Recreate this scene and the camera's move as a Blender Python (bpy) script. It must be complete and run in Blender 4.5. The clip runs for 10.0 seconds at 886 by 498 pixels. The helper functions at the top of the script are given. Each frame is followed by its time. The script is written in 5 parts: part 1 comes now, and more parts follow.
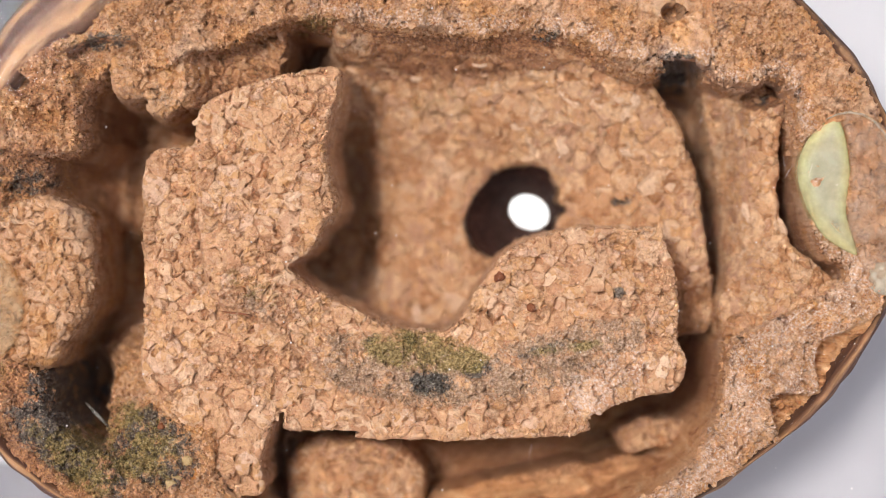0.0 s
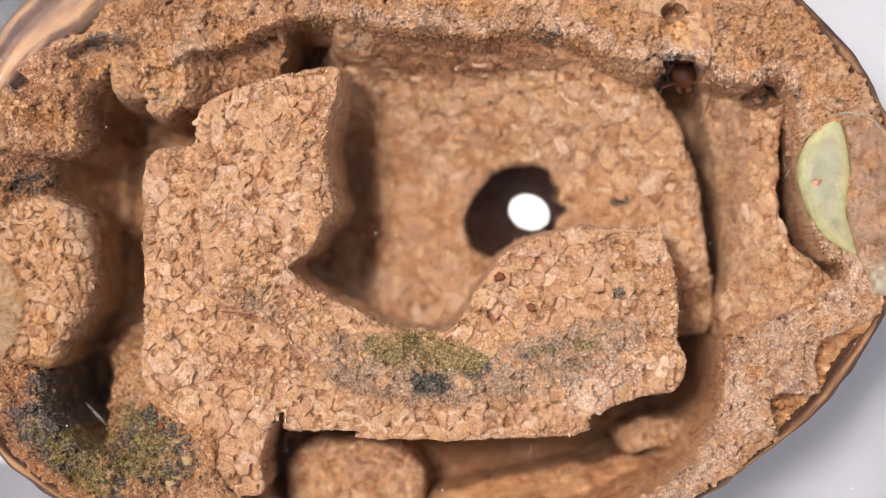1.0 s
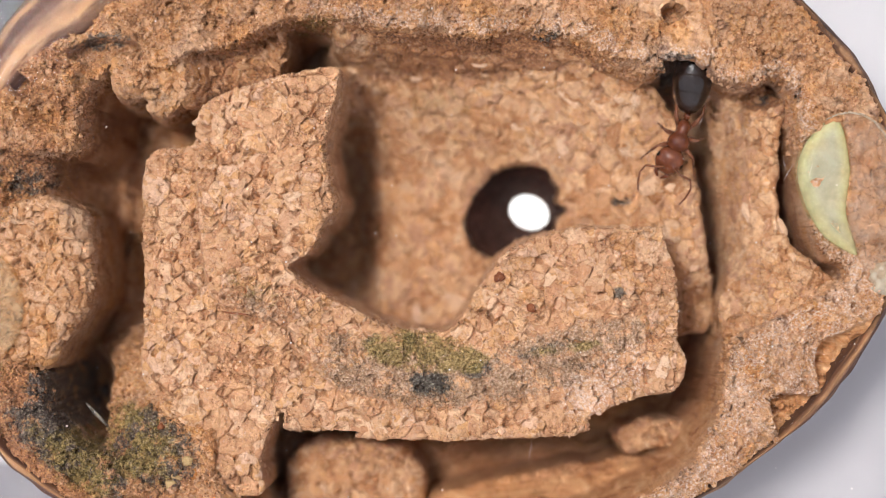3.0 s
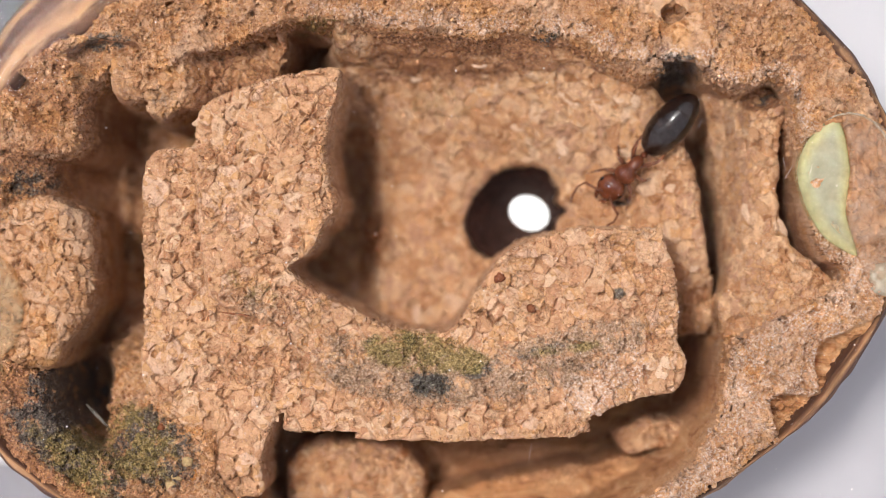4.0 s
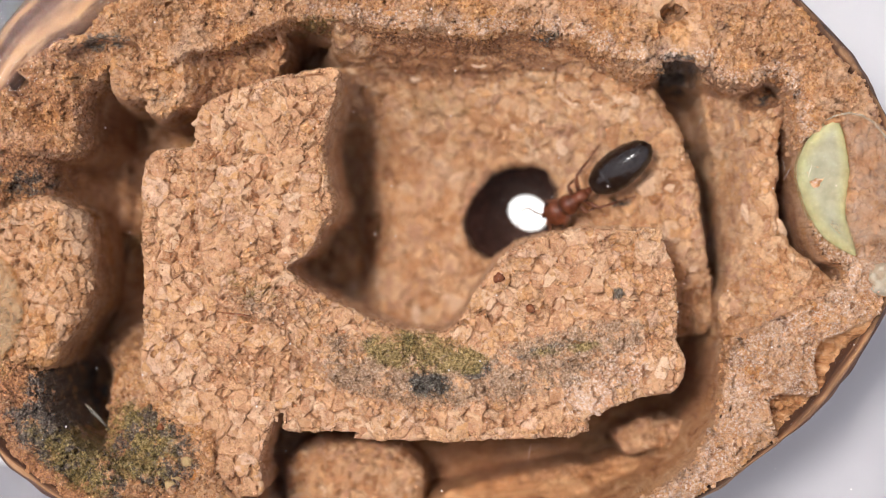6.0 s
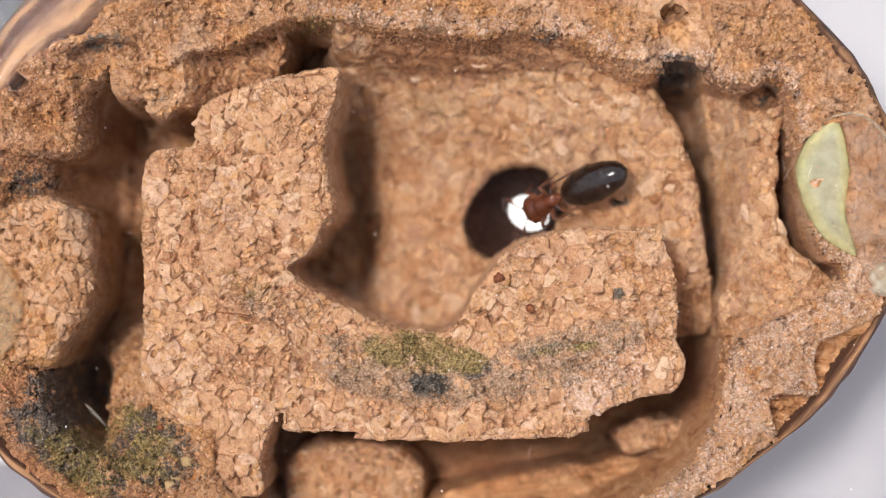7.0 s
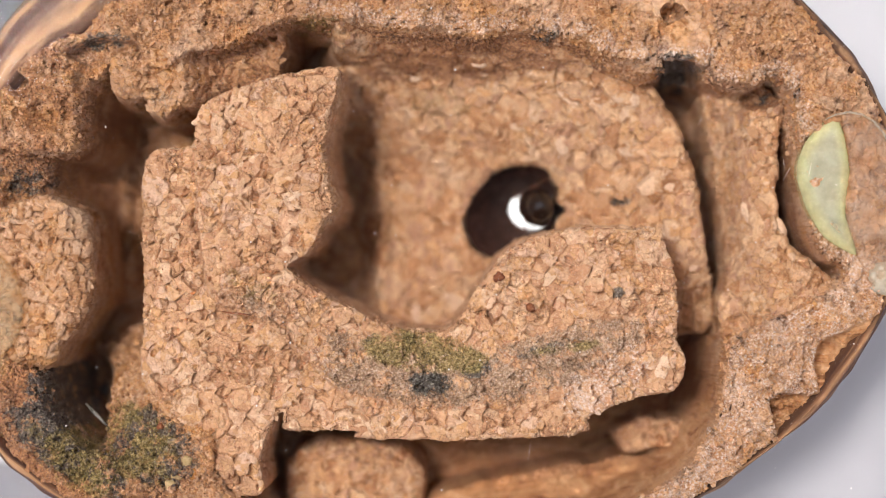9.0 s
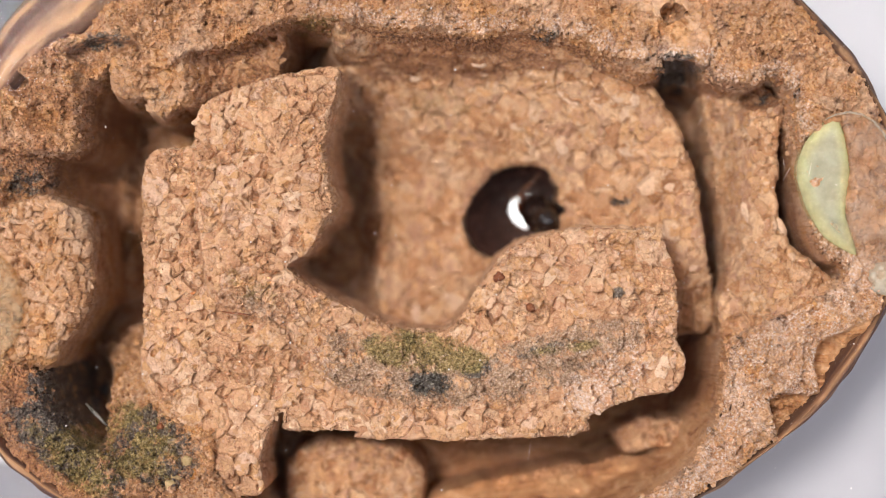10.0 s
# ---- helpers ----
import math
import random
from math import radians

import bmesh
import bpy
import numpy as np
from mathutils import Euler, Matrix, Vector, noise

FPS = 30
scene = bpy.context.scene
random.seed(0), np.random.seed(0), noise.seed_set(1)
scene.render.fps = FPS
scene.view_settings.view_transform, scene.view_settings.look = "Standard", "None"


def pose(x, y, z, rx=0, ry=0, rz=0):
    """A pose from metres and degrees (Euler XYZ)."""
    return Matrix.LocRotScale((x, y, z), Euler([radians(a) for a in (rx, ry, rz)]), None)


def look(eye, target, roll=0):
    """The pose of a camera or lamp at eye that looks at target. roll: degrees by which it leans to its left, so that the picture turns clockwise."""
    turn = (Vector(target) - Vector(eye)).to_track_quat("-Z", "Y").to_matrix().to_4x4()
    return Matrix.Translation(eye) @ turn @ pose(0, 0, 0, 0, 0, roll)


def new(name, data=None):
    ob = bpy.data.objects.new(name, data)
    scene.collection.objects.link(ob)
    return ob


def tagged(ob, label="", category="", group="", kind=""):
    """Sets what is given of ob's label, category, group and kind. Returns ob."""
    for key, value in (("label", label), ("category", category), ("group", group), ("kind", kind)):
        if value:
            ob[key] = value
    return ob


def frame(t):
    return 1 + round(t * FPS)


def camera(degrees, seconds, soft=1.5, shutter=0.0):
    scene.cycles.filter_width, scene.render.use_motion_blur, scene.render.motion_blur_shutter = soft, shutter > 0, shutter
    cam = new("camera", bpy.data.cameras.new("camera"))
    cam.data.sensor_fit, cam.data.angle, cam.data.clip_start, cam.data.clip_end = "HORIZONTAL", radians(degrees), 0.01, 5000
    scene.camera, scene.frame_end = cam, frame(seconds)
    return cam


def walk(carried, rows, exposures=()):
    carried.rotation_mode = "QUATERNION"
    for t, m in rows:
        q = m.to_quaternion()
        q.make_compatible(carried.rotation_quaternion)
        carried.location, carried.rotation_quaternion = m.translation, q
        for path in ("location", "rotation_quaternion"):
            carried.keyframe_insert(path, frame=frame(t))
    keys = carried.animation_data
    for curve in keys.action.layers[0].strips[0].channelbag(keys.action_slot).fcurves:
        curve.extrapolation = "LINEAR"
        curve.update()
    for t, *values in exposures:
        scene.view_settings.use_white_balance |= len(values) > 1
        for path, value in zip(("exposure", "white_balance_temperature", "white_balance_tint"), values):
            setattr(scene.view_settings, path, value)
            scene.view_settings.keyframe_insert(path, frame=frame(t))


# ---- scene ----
MM = 0.001
EYE = 102.9 * MM          # height of the lens above the rim of the nut
cam = camera(22.0, 10.0, 0.52)
cam.data.dof.use_dof = True
cam.data.dof.focus_distance = EYE + 0.3 * MM
cam.data.dof.aperture_fstop = 27.0
walk(cam, [
    (0.0, pose(0, 0, EYE)), (2.7, pose(0, 0, EYE)), (3.8, pose(0, 0.00004, EYE)), (4.9, pose(0.00001, 0.00004, EYE)),
    (5.5, pose(0.00003, 0.00004, EYE)), (7.2, pose(0.00003, 0.00004, EYE)), (8.2, pose(0.00003, 0, EYE)), (10.0, pose(0.00003, 0, EYE))])

# ---- light: a lamp beside the lens, a pale room all round ----
world = bpy.data.worlds.new("room")
scene.world = world
world.use_nodes = True
world.node_tree.nodes["Background"].inputs["Color"].default_value = (0.94, 0.94, 1.06, 1)
world.node_tree.nodes["Background"].inputs["Strength"].default_value = 0.70
lamp_data = bpy.data.lights.new("desk_lamp", "AREA")
lamp_data.shape, lamp_data.size = "DISK", 0.09
lamp_data.energy, lamp_data.color = 1.86, (1.0, 0.952, 0.925)
desk_lamp = new("desk_lamp", lamp_data)
desk_lamp.matrix_world = look((-0.143, 0.084, 0.554), (0, 0, 0))
scene.view_settings.exposure = 0.0


# ---- small tools ----
def lattice(I, seed):
    """Random numbers 0..1 on whole-number places."""
    n = (I[..., 0] * 73856093) ^ (I[..., 1] * 19349663) ^ (I[..., 2] * 83492791) ^ (seed * 2654435)
    n = (n ^ (n >> 13)) * 1274126177 & 0x7FFFFFFF
    n = (n ^ (n >> 15)) * 668265263 & 0x7FFFFFFF
    return ((n ^ (n >> 13)) & 0xFFFFF) / 0xFFFFF


def soft_noise(P, size, seed=0):
    """Smooth noise, -1..1."""
    Q = P / size
    I = np.floor(Q).astype(np.int64)
    F = Q - I
    F = F * F * (3 - 2 * F)
    out = np.zeros(len(P))
    for a in (0, 1):
        for b in (0, 1):
            for c in (0, 1):
                w = (F[:, 0] if a else 1 - F[:, 0]) * (F[:, 1] if b else 1 - F[:, 1]) * (F[:, 2] if c else 1 - F[:, 2])
                out += w * lattice(I + np.array([a, b, c]), seed)
    return out * 2 - 1


def fractal(P, size, octaves=4, seed=0):
    return sum(soft_noise(P, size / 2 ** o, seed + o) * 0.5 ** o for o in range(octaves))


def granules(P, size, seed=0):
    """Cork granules: the gap to the neighbour, a number for each granule, the place inside it."""
    W = np.stack([soft_noise(P, size * 1.3, seed + 50 + a) for a in range(3)], 1)
    W2 = np.stack([soft_noise(P, size * 0.35, seed + 60 + a) for a in range(3)], 1)
    Q = (P + W * size * 0.26 + W2 * size * 0.08) / size
    I = np.floor(Q).astype(np.int64)
    f1, f2 = np.full(len(P), 9.0), np.full(len(P), 9.0)
    ident, off = np.zeros(len(P)), np.zeros((len(P), 3))
    for a in (-1, 0, 1):
        for b in (-1, 0, 1):
            for c in (-1, 0, 1):
                J = I + np.array([a, b, c])
                S = J + np.stack([lattice(J, seed + d) for d in (1, 2, 3)], 1)
                V = Q - S
                r = np.sqrt((V * V).sum(1)) - 0.36 * lattice(J, seed + 4)
                near = r < f1
                f2 = np.where(near, f1, np.minimum(f2, r))
                ident = np.where(near, lattice(J, seed + 9), ident)
                off = np.where(near[:, None], V, off)
                f1 = np.where(near, r, f1)
    return f2 - f1, ident, off


def curve_loop(pts, n=5):
    """A closed smooth line through the points of a plan."""
    p, out = np.array(pts, float), []
    for i in range(len(p)):
        a, b, c, d = p[i - 1], p[i], p[(i + 1) % len(p)], p[(i + 2) % len(p)]
        for k in range(n):
            t = k / n
            out.append(0.5 * (2 * b + (c - a) * t + (2 * a - 5 * b + 4 * c - d) * t * t + (3 * b - a - 3 * c + d) * t ** 3))
    return np.array(out)


def reach(loop, X, Y):
    """Distance from a closed line, negative inside."""
    best, inside = np.full(X.shape, 1e9), np.zeros(X.shape, bool)
    for (ax, ay), (bx, by) in zip(loop, np.roll(loop, -1, 0)):
        ex, ey = bx - ax, by - ay
        t = np.clip(((X - ax) * ex + (Y - ay) * ey) / (ex * ex + ey * ey + 1e-12), 0, 1)
        best = np.minimum(best, (X - ax - t * ex) ** 2 + (Y - ay - t * ey) ** 2)
        if ay != by:
            inside ^= ((ay > Y) != (by > Y)) & (X < ex * (Y - ay) / (ey + 0.0) + ax)
    return np.where(inside, -1, 1) * np.sqrt(best)


def ramp(x, a, b):
    t = np.clip((x - a) / (b - a), 0, 1)
    return t * t * (3 - 2 * t)


def blob(X, Y, c, rx, ry=None, turn=0):
    """1 at the middle of an oval patch, 0 at its edge and beyond."""
    ry = ry or rx
    co, si = math.cos(radians(turn)), math.sin(radians(turn))
    u, v = X - c[0], Y - c[1]
    return np.clip(1 - ((u * co + v * si) / rx) ** 2 - ((v * co - u * si) / ry) ** 2, 0, 1)


def normals(P, F):
    n = np.cross(P[F[:, 2]] - P[F[:, 0]], P[F[:, 3]] - P[F[:, 1]])
    out = np.zeros_like(P)
    for k in range(4):
        for a in range(3):
            out[:, a] += np.bincount(F[:, k], n[:, a], len(P))
    return out / (np.linalg.norm(out, axis=1)[:, None] + 1e-12)


def mesh_from(name, P, F, material, marks=None, smooth=True):
    """A mesh from places in millimetres, with named marks for its material."""
    me = bpy.data.meshes.new(name)
    me.from_pydata((P * MM).tolist(), [], F.tolist() if hasattr(F, "tolist") else F)
    for key, values in (marks or {}).items():
        me.attributes.new(key, "FLOAT", "POINT").data.foreach_set("value", np.ascontiguousarray(values, dtype=np.float32))
    me.polygons.foreach_set("use_smooth", [smooth] * len(me.polygons))
    me.materials.append(material)
    me.update()
    return me


def crumbled(P, F, size, relief, seed, fine=0.5, hold=None, gentle=0.0, flush=1.0):
    """Cork relief: granules of two sizes, each at its own height and tilt, with open joints."""
    n = normals(P, F)
    gap, ident, off = granules(P, size, seed)
    gap2, ident2, off2 = granules(P, size * 0.42, seed + 20)
    tilt = np.stack([np.sin(ident * 91), np.sin(ident * 57 + 2), np.sin(ident * 33 + 4)], 1)
    opened = ramp(soft_noise(P, size * 0.3, seed + 70), 0.02, 0.3)
    zone = ramp(soft_noise(P, size * 1.7, seed + 75), 0.0, 0.35)
    crumby = fine * (0.10 + 0.95 * zone)
    # flat-topped granules at steps of height, open joints here and there
    h = flush * ((ident - 0.5) * 1.25 + (tilt * off).sum(1) * 0.36)
    h -= (2.6 - 0.6 * flush) * opened * np.exp(-(gap / 0.045) ** 2) + 0.12 * np.exp(-(gap / 0.05) ** 2)
    h -= 0.7 * (ident > 0.955)
    tilt2 = np.stack([np.sin(ident2 * 83), np.sin(ident2 * 47 + 2), np.sin(ident2 * 29 + 4)], 1)
    h += crumby * ((ident2 - 0.5) * 1.1 + (tilt2 * off2).sum(1) * 0.45 - 0.5 * np.exp(-(gap2 / 0.11) ** 2))
    # small pits where granules have dropped out of the joints
    h -= 1.9 * (ident2 > 0.86) * ramp(gap, 0.26, 0.12) * ramp(gap2, 0.02, 0.12) * min(1.0, fine + 0.2)
    jag = np.stack([soft_noise(P, size * 0.17, seed + 80 + a) for a in range(3)], 1)
    vein = soft_noise(P + 0.09 * size * jag, size * 0.34, seed + 8)
    h -= 0.8 * np.exp(-(vein / 0.08) ** 2) * ramp(soft_noise(P, size * 0.4, seed + 90), 0.3, 0.5)
    h += 0.45 * flush * fractal(P, size * 1.6, 2, seed + 5) + 0.25 * crumby * soft_noise(P, size * 0.15, seed + 6)
    h = h * relief
    if gentle:
        h = h * np.clip(n[:, 2] * 1.7 - 0.1, gentle, 1)
    if hold is not None:
        h = h * hold
    return P + n * h[:, None], 0.75 * np.mod(ident * 7.13, 1) + 0.25 * np.mod(ident2 * 5.7, 1)


def sheet(xs, ys, Z, keep):
    """A sheet over a plan: places, four-sided faces, and the place of each grid point in the list."""
    X, Y = np.meshgrid(xs, ys)
    q = keep[:-1, :-1] & keep[1:, :-1] & keep[:-1, 1:] & keep[1:, 1:]
    N = len(xs)
    i, j = np.nonzero(q)
    F = np.stack([i * N + j, i * N + j + 1, (i + 1) * N + j + 1, (i + 1) * N + j], 1)
    used = np.unique(F)
    new_index = np.full(X.size, -1)
    new_index[used] = np.arange(len(used))
    return np.stack([X.ravel()[used], Y.ravel()[used], Z.ravel()[used]], 1), new_index[F], used


def slab(loop, top, bottom, step=0.07, holes=(), round_edge=0.35, flare=0.15, rows=None, ragged=0.08, seed=0):
    """A thick piece with that outline: its upper face, rounded edge and sides down to bottom."""
    lo, hi = loop.min(0) - 0.3, loop.max(0) + 0.3
    lo, hi = np.maximum(lo, (-24, -15.5)), np.minimum(hi, (24, 15.5))
    xs, ys = np.arange(lo[0], hi[0], step), np.arange(lo[1], hi[1], step)
    X, Y = np.meshgrid(xs, ys)
    d = reach(loop, X, Y)
    for hole in holes:
        d = np.maximum(d, -reach(hole, X, Y))
    flat = np.stack([X.ravel(), Y.ravel(), 0 * X.ravel()], 1)
    d = d + ragged * fractal(flat, 0.9, 4, seed + 3).reshape(X.shape)
    gy, gx = np.gradient(d, step)
    gl = np.sqrt(gx * gx + gy * gy) + 1e-6
    gx, gy = gx / gl, gy / gl
    e = np.clip(-d / round_edge, 0, 1)
    Z = top(X, Y) - round_edge * (1 - np.sqrt(np.clip(1 - (1 - e) ** 2, 0, 1)))
    P, F, used = sheet(xs, ys, Z, d < 0.45 * step)
    G = np.stack([gx.ravel()[used], gy.ravel()[used]], 1)
    N = len(P)
    edges = np.concatenate([np.stack([F[:, k], F[:, (k + 1) % 4]], 1) for k in range(4)])
    code, back = edges[:, 0] * N + edges[:, 1], edges[:, 1] * N + edges[:, 0]
    rim_edges = edges[~np.isin(code, back)]
    ring = np.unique(rim_edges)
    move = d.ravel()[used][ring]
    P[ring, :2] -= (np.clip(move, -step, step)[:, None]) * G[ring]
    level = bottom(P[ring, 0], P[ring, 1]) if callable(bottom) else np.full(len(ring), float(bottom))
    spread = flare(P[ring, 0], P[ring, 1]) if callable(flare) else np.full(len(ring), float(flare))
    deep = float(np.max(P[ring, 2] - level))
    rows = rows or max(3, int(deep / (step * 1.6)))
    place = np.full(N, -1)
    place[ring] = np.arange(len(ring))
    layers, faces, above = [P], [F], ring
    for r in range(1, rows + 1):
        t = r / rows
        L = P[ring].copy()
        L[:, 2] = L[:, 2] * (1 - t) + level * t
        L[:, :2] += G[ring] * (spread * math.sin(t * math.pi * 0.5))[:, None]
        base = N + (r - 1) * len(ring)
        here = base + np.arange(len(ring))
        a, b = place[rim_edges[:, 0]], place[rim_edges[:, 1]]
        faces.append(np.stack([above[b], above[a], here[a], here[b]], 1))
        layers.append(L)
        above = here
    return np.concatenate(layers), np.concatenate(faces)


def thing(name, label, category, group="", kind="", at=(0, 0, 0)):
    ob = tagged(new(name), label, category, group, kind)
    ob.location = [v * MM for v in at]
    return ob


def part(name, me, parent, label=""):
    ob = new(name, me)
    ob.parent = parent
    if parent.type == "EMPTY" and parent.parent is None:
        ob.matrix_parent_inverse = Matrix.Translation(-parent.location)
    return tagged(ob, label)


# ---- materials ----
class Nodes:
    """Short ways to wire a node material."""

    def __init__(self, name):
        self.m = bpy.data.materials.new(name)
        self.m.use_nodes = True
        self.t = self.m.node_tree
        self.t.nodes.clear()
        self.out = self.t.nodes.new("ShaderNodeOutputMaterial")
        self.where = self.t.nodes.new("ShaderNodeTexCoord").outputs["Object"]

    def put(self, socket, value):
        if isinstance(value, bpy.types.NodeSocket):
            self.t.links.new(value, socket)
        elif isinstance(value, tuple) and len(value) == 3 and socket.type == "RGBA":
            socket.default_value = (*value, 1)
        else:
            socket.default_value = value

    def node(self, kind, **inputs):
        n = self.t.nodes.new(kind)
        for key, value in inputs.items():
            self.put(n.inputs[key.replace("_", " ")], value)
        return n

    def noise(self, size_mm, detail=4, rough=0.6, stretch=None, skew=0.0):
        v = self.where
        if stretch:
            mp = self.node("ShaderNodeMapping", Vector=v, Scale=stretch[0], Rotation=stretch[1])
            v = mp.outputs[0]
        n = self.node("ShaderNodeTexNoise", Vector=v, Scale=1 / (size_mm * MM), Detail=detail, Roughness=rough, Distortion=skew)
        return n.outputs["Fac"]

    def mark(self, name):
        n = self.t.nodes.new("ShaderNodeAttribute")
        n.attribute_name = name
        return n.outputs["Fac"]

    def span(self, x, a, b, lo=0.0, hi=1.0):
        n = self.node("ShaderNodeMapRange", Value=x)
        n.clamp = True
        for key, v in zip(("From Min", "From Max", "To Min", "To Max"), (a, b, lo, hi)):
            n.inputs[key].default_value = v
        return n.outputs[0]

    def sums(self, how, a, b):
        n = self.t.nodes.new("ShaderNodeMath")
        n.operation = how
        self.put(n.inputs[0], a)
        self.put(n.inputs[1], b)
        return n.outputs[0]

    def tones(self, x, stops):
        n = self.t.nodes.new("ShaderNodeValToRGB")
        self.put(n.inputs[0], x)
        e = n.color_ramp.elements
        while len(e) < len(stops):
            e.new(0.5)
        for el, (p, c) in zip(e, stops):
            el.position, el.color = p, (*c, 1)
        return n.outputs[0]

    def mix(self, f, a, b, how="MIX"):
        n = self.t.nodes.new("ShaderNodeMix")
        n.data_type, n.blend_type = "RGBA", how
        self.put(n.inputs[0], f)
        self.put(n.inputs[6], a)
        self.put(n.inputs[7], b)
        return n.outputs[2]

    def bump(self, h, depth_mm, strength=1.0, under=None):
        n = self.node("ShaderNodeBump", Height=h, Distance=depth_mm * MM, Strength=strength)
        if under is not None:
            self.t.links.new(under, n.inputs["Normal"])
        return n.outputs[0]

    def finish(self, **inputs):
        b = self.t.nodes.new("ShaderNodeBsdfPrincipled")
        for key, value in inputs.items():
            self.put(b.inputs[key.replace("_", " ")], value)
        self.t.links.new(b.outputs[0], self.out.inputs[0])
        return self.m


def cork_material(name, tones, stains=True, drift=0.0, flecks=0.35):
    """Pressed cork: a tone for each granule, fine pores, mould, stains and painted shade where marked."""
    k = Nodes(name)
    c = k.tones(k.sums("ADD", k.sums("MULTIPLY", k.mark("grain"), 0.9), k.sums("MULTIPLY", k.noise(2.2, 3), 0.2)),
                [(i / (len(tones) - 1) * 0.8 + 0.08, t) for i, t in enumerate(tones)])
    c = k.mix(k.span(k.noise(0.16, 5, 0.7), 0.55, 0.70, 0, 0.45), c, (0.17, 0.075, 0.035))
    c = k.mix(k.span(k.noise(0.33, 4, 0.65), 0.56, 0.74, 0, 0.5), c, (0.62, 0.41, 0.27))
    c = k.mix(k.span(k.noise(5.0, 3), 0.5, 0.75, 0, 0.3), c, (0.44, 0.205, 0.08))
    c = k.mix(k.span(k.noise(0.9, 4, 0.7), 0.6, 0.74, 0, 0.35), c, (0.24, 0.10, 0.05))
    c = k.mix(k.span(k.noise(0.3, 3, 0.6, ((1.0, 0.45, 1.0), (0, 0, 0.6)), 1.2), 0.60, 0.68, 0, flecks), c, (0.15, 0.06, 0.03))
    bent = k.node("ShaderNodeTexNoise", Vector=k.where, Scale=1 / (0.3 * MM), Detail=3, Roughness=0.6).outputs["Color"]
    shift = k.node("ShaderNodeVectorMath", Vector=bent)
    shift.operation, shift.inputs[1].default_value = "SCALE", (0, 0, 0)
    shift.inputs["Scale"].default_value = 0.22 * MM
    moved = k.node("ShaderNodeVectorMath", Vector=k.where)
    moved.operation = "ADD"
    k.t.links.new(shift.outputs[0], moved.inputs[1])
    joints = k.node("ShaderNodeTexVoronoi", Vector=moved.outputs[0], Scale=1 / (0.27 * MM))
    joints.feature = "DISTANCE_TO_EDGE"
    bits = k.node("ShaderNodeTexVoronoi", Vector=moved.outputs[0], Scale=1 / (0.27 * MM))
    patchy = k.span(k.noise(0.45, 5, 0.7), 0.46, 0.58)
    tint = k.node("ShaderNodeSeparateColor", Color=bits.outputs["Color"]).outputs[0]
    c = k.mix(k.sums("MULTIPLY", patchy, k.span(tint, 0.6, 0.95, 0, 0.4)), c, (0.70, 0.46, 0.29))
    c = k.mix(k.sums("MULTIPLY", patchy, k.span(tint, 0.35, 0.05, 0, 0.4)), c, (0.34, 0.165, 0.085))
    crack = k.span(joints.outputs["Distance"], 0.0, 0.10)
    c = k.mix(k.sums("MULTIPLY", patchy, k.span(crack, 0.6, 0.0, 0, 0.4)), c, (0.17, 0.070, 0.035))
    if drift:
        c = k.mix(k.span(k.noise(1.9, 5, 0.6), 0.50, 0.64, 0, drift), c, k.mix(1.0, c, (1.10, 0.99, 0.70), "MULTIPLY"))
        c = k.mix(k.span(k.noise(2.7, 5, 0.65), 0.52, 0.66, 0, drift), c, (0.63, 0.425, 0.28))
        c = k.mix(k.span(k.noise(1.37, 5, 0.7), 0.58, 0.68, 0, drift * 0.9), c, (0.20, 0.095, 0.07))
    if stains:
        speck = k.noise(0.12, 4, 0.7)

        def patch(mark, size=0.9):
            fuzz = k.span(k.noise(size, 6, 0.8), 0.34, 0.66, -0.15, 2.0)
            return k.span(k.sums("MULTIPLY", k.mark(mark), fuzz), 0.3, 0.75)
        c = k.mix(k.sums("MULTIPLY", patch("grey"), 0.72), c, k.tones(speck, [(0.32, (0.13, 0.075, 0.045)), (0.5, (0.33, 0.215, 0.135)), 
    (0.66, (0.58, 0.46, 0.37))]))
        c = k.mix(k.sums("MULTIPLY", patch("rust", 1.43), 0.8), c, k.tones(speck, [(0.33, (0.10, 0.04, 0.03)), (0.5, (0.33, 0.14, 0.065)), 
    (0.66, (0.56, 0.30, 0.12))]))
        c = k.mix(k.sums("MULTIPLY", patch("dark", 0.71), 0.82), c, k.tones(speck, [(0.36, (0.014, 0.018, 0.021)), (0.5, (0.048, 0.057, 0.060)), 
    (0.6, (0.13, 0.135, 0.115)), (0.72, (0.36, 0.35, 0.30))]))
        c = k.mix(k.sums("MULTIPLY", patch("green", 1.17), 0.8), c, k.tones(speck, [(0.35, (0.060, 0.045, 0.012)), (0.5, (0.23, 0.165, 0.050)), 
    (0.66, (0.46, 0.33, 0.13))]))
        c = k.mix(k.sums("MULTIPLY", patch("pale"), k.span(speck, 0.46, 0.62)), c, (0.70, 0.55, 0.455))
        wood = k.noise(1.1, 6, 0.65, ((0.35, 1.0, 0.5), (0, 0, 0.35)), 1.6)
        c = k.mix(k.mark("wood"), c, k.tones(wood, [(0.32, (0.20, 0.075, 0.03)), (0.43, (0.50, 0.24, 0.10)), (0.56, (0.64, 0.36, 0.175)), 
    (0.70, (0.74, 0.50, 0.31))]))
    b = k.bump(k.sums("MULTIPLY", patchy, crack), 0.05, 0.55, k.bump(k.noise(0.07, 3, 0.7), 0.03, 0.6, k.bump(k.noise(0.22, 5, 0.75), 0.05, 0.6)))
    return k.finish(Base_Color=c, Roughness=k.span(k.noise(0.4, 3), 0.3, 0.7, 0.7, 0.95), Normal=b, Specular_IOR_Level=0.3)


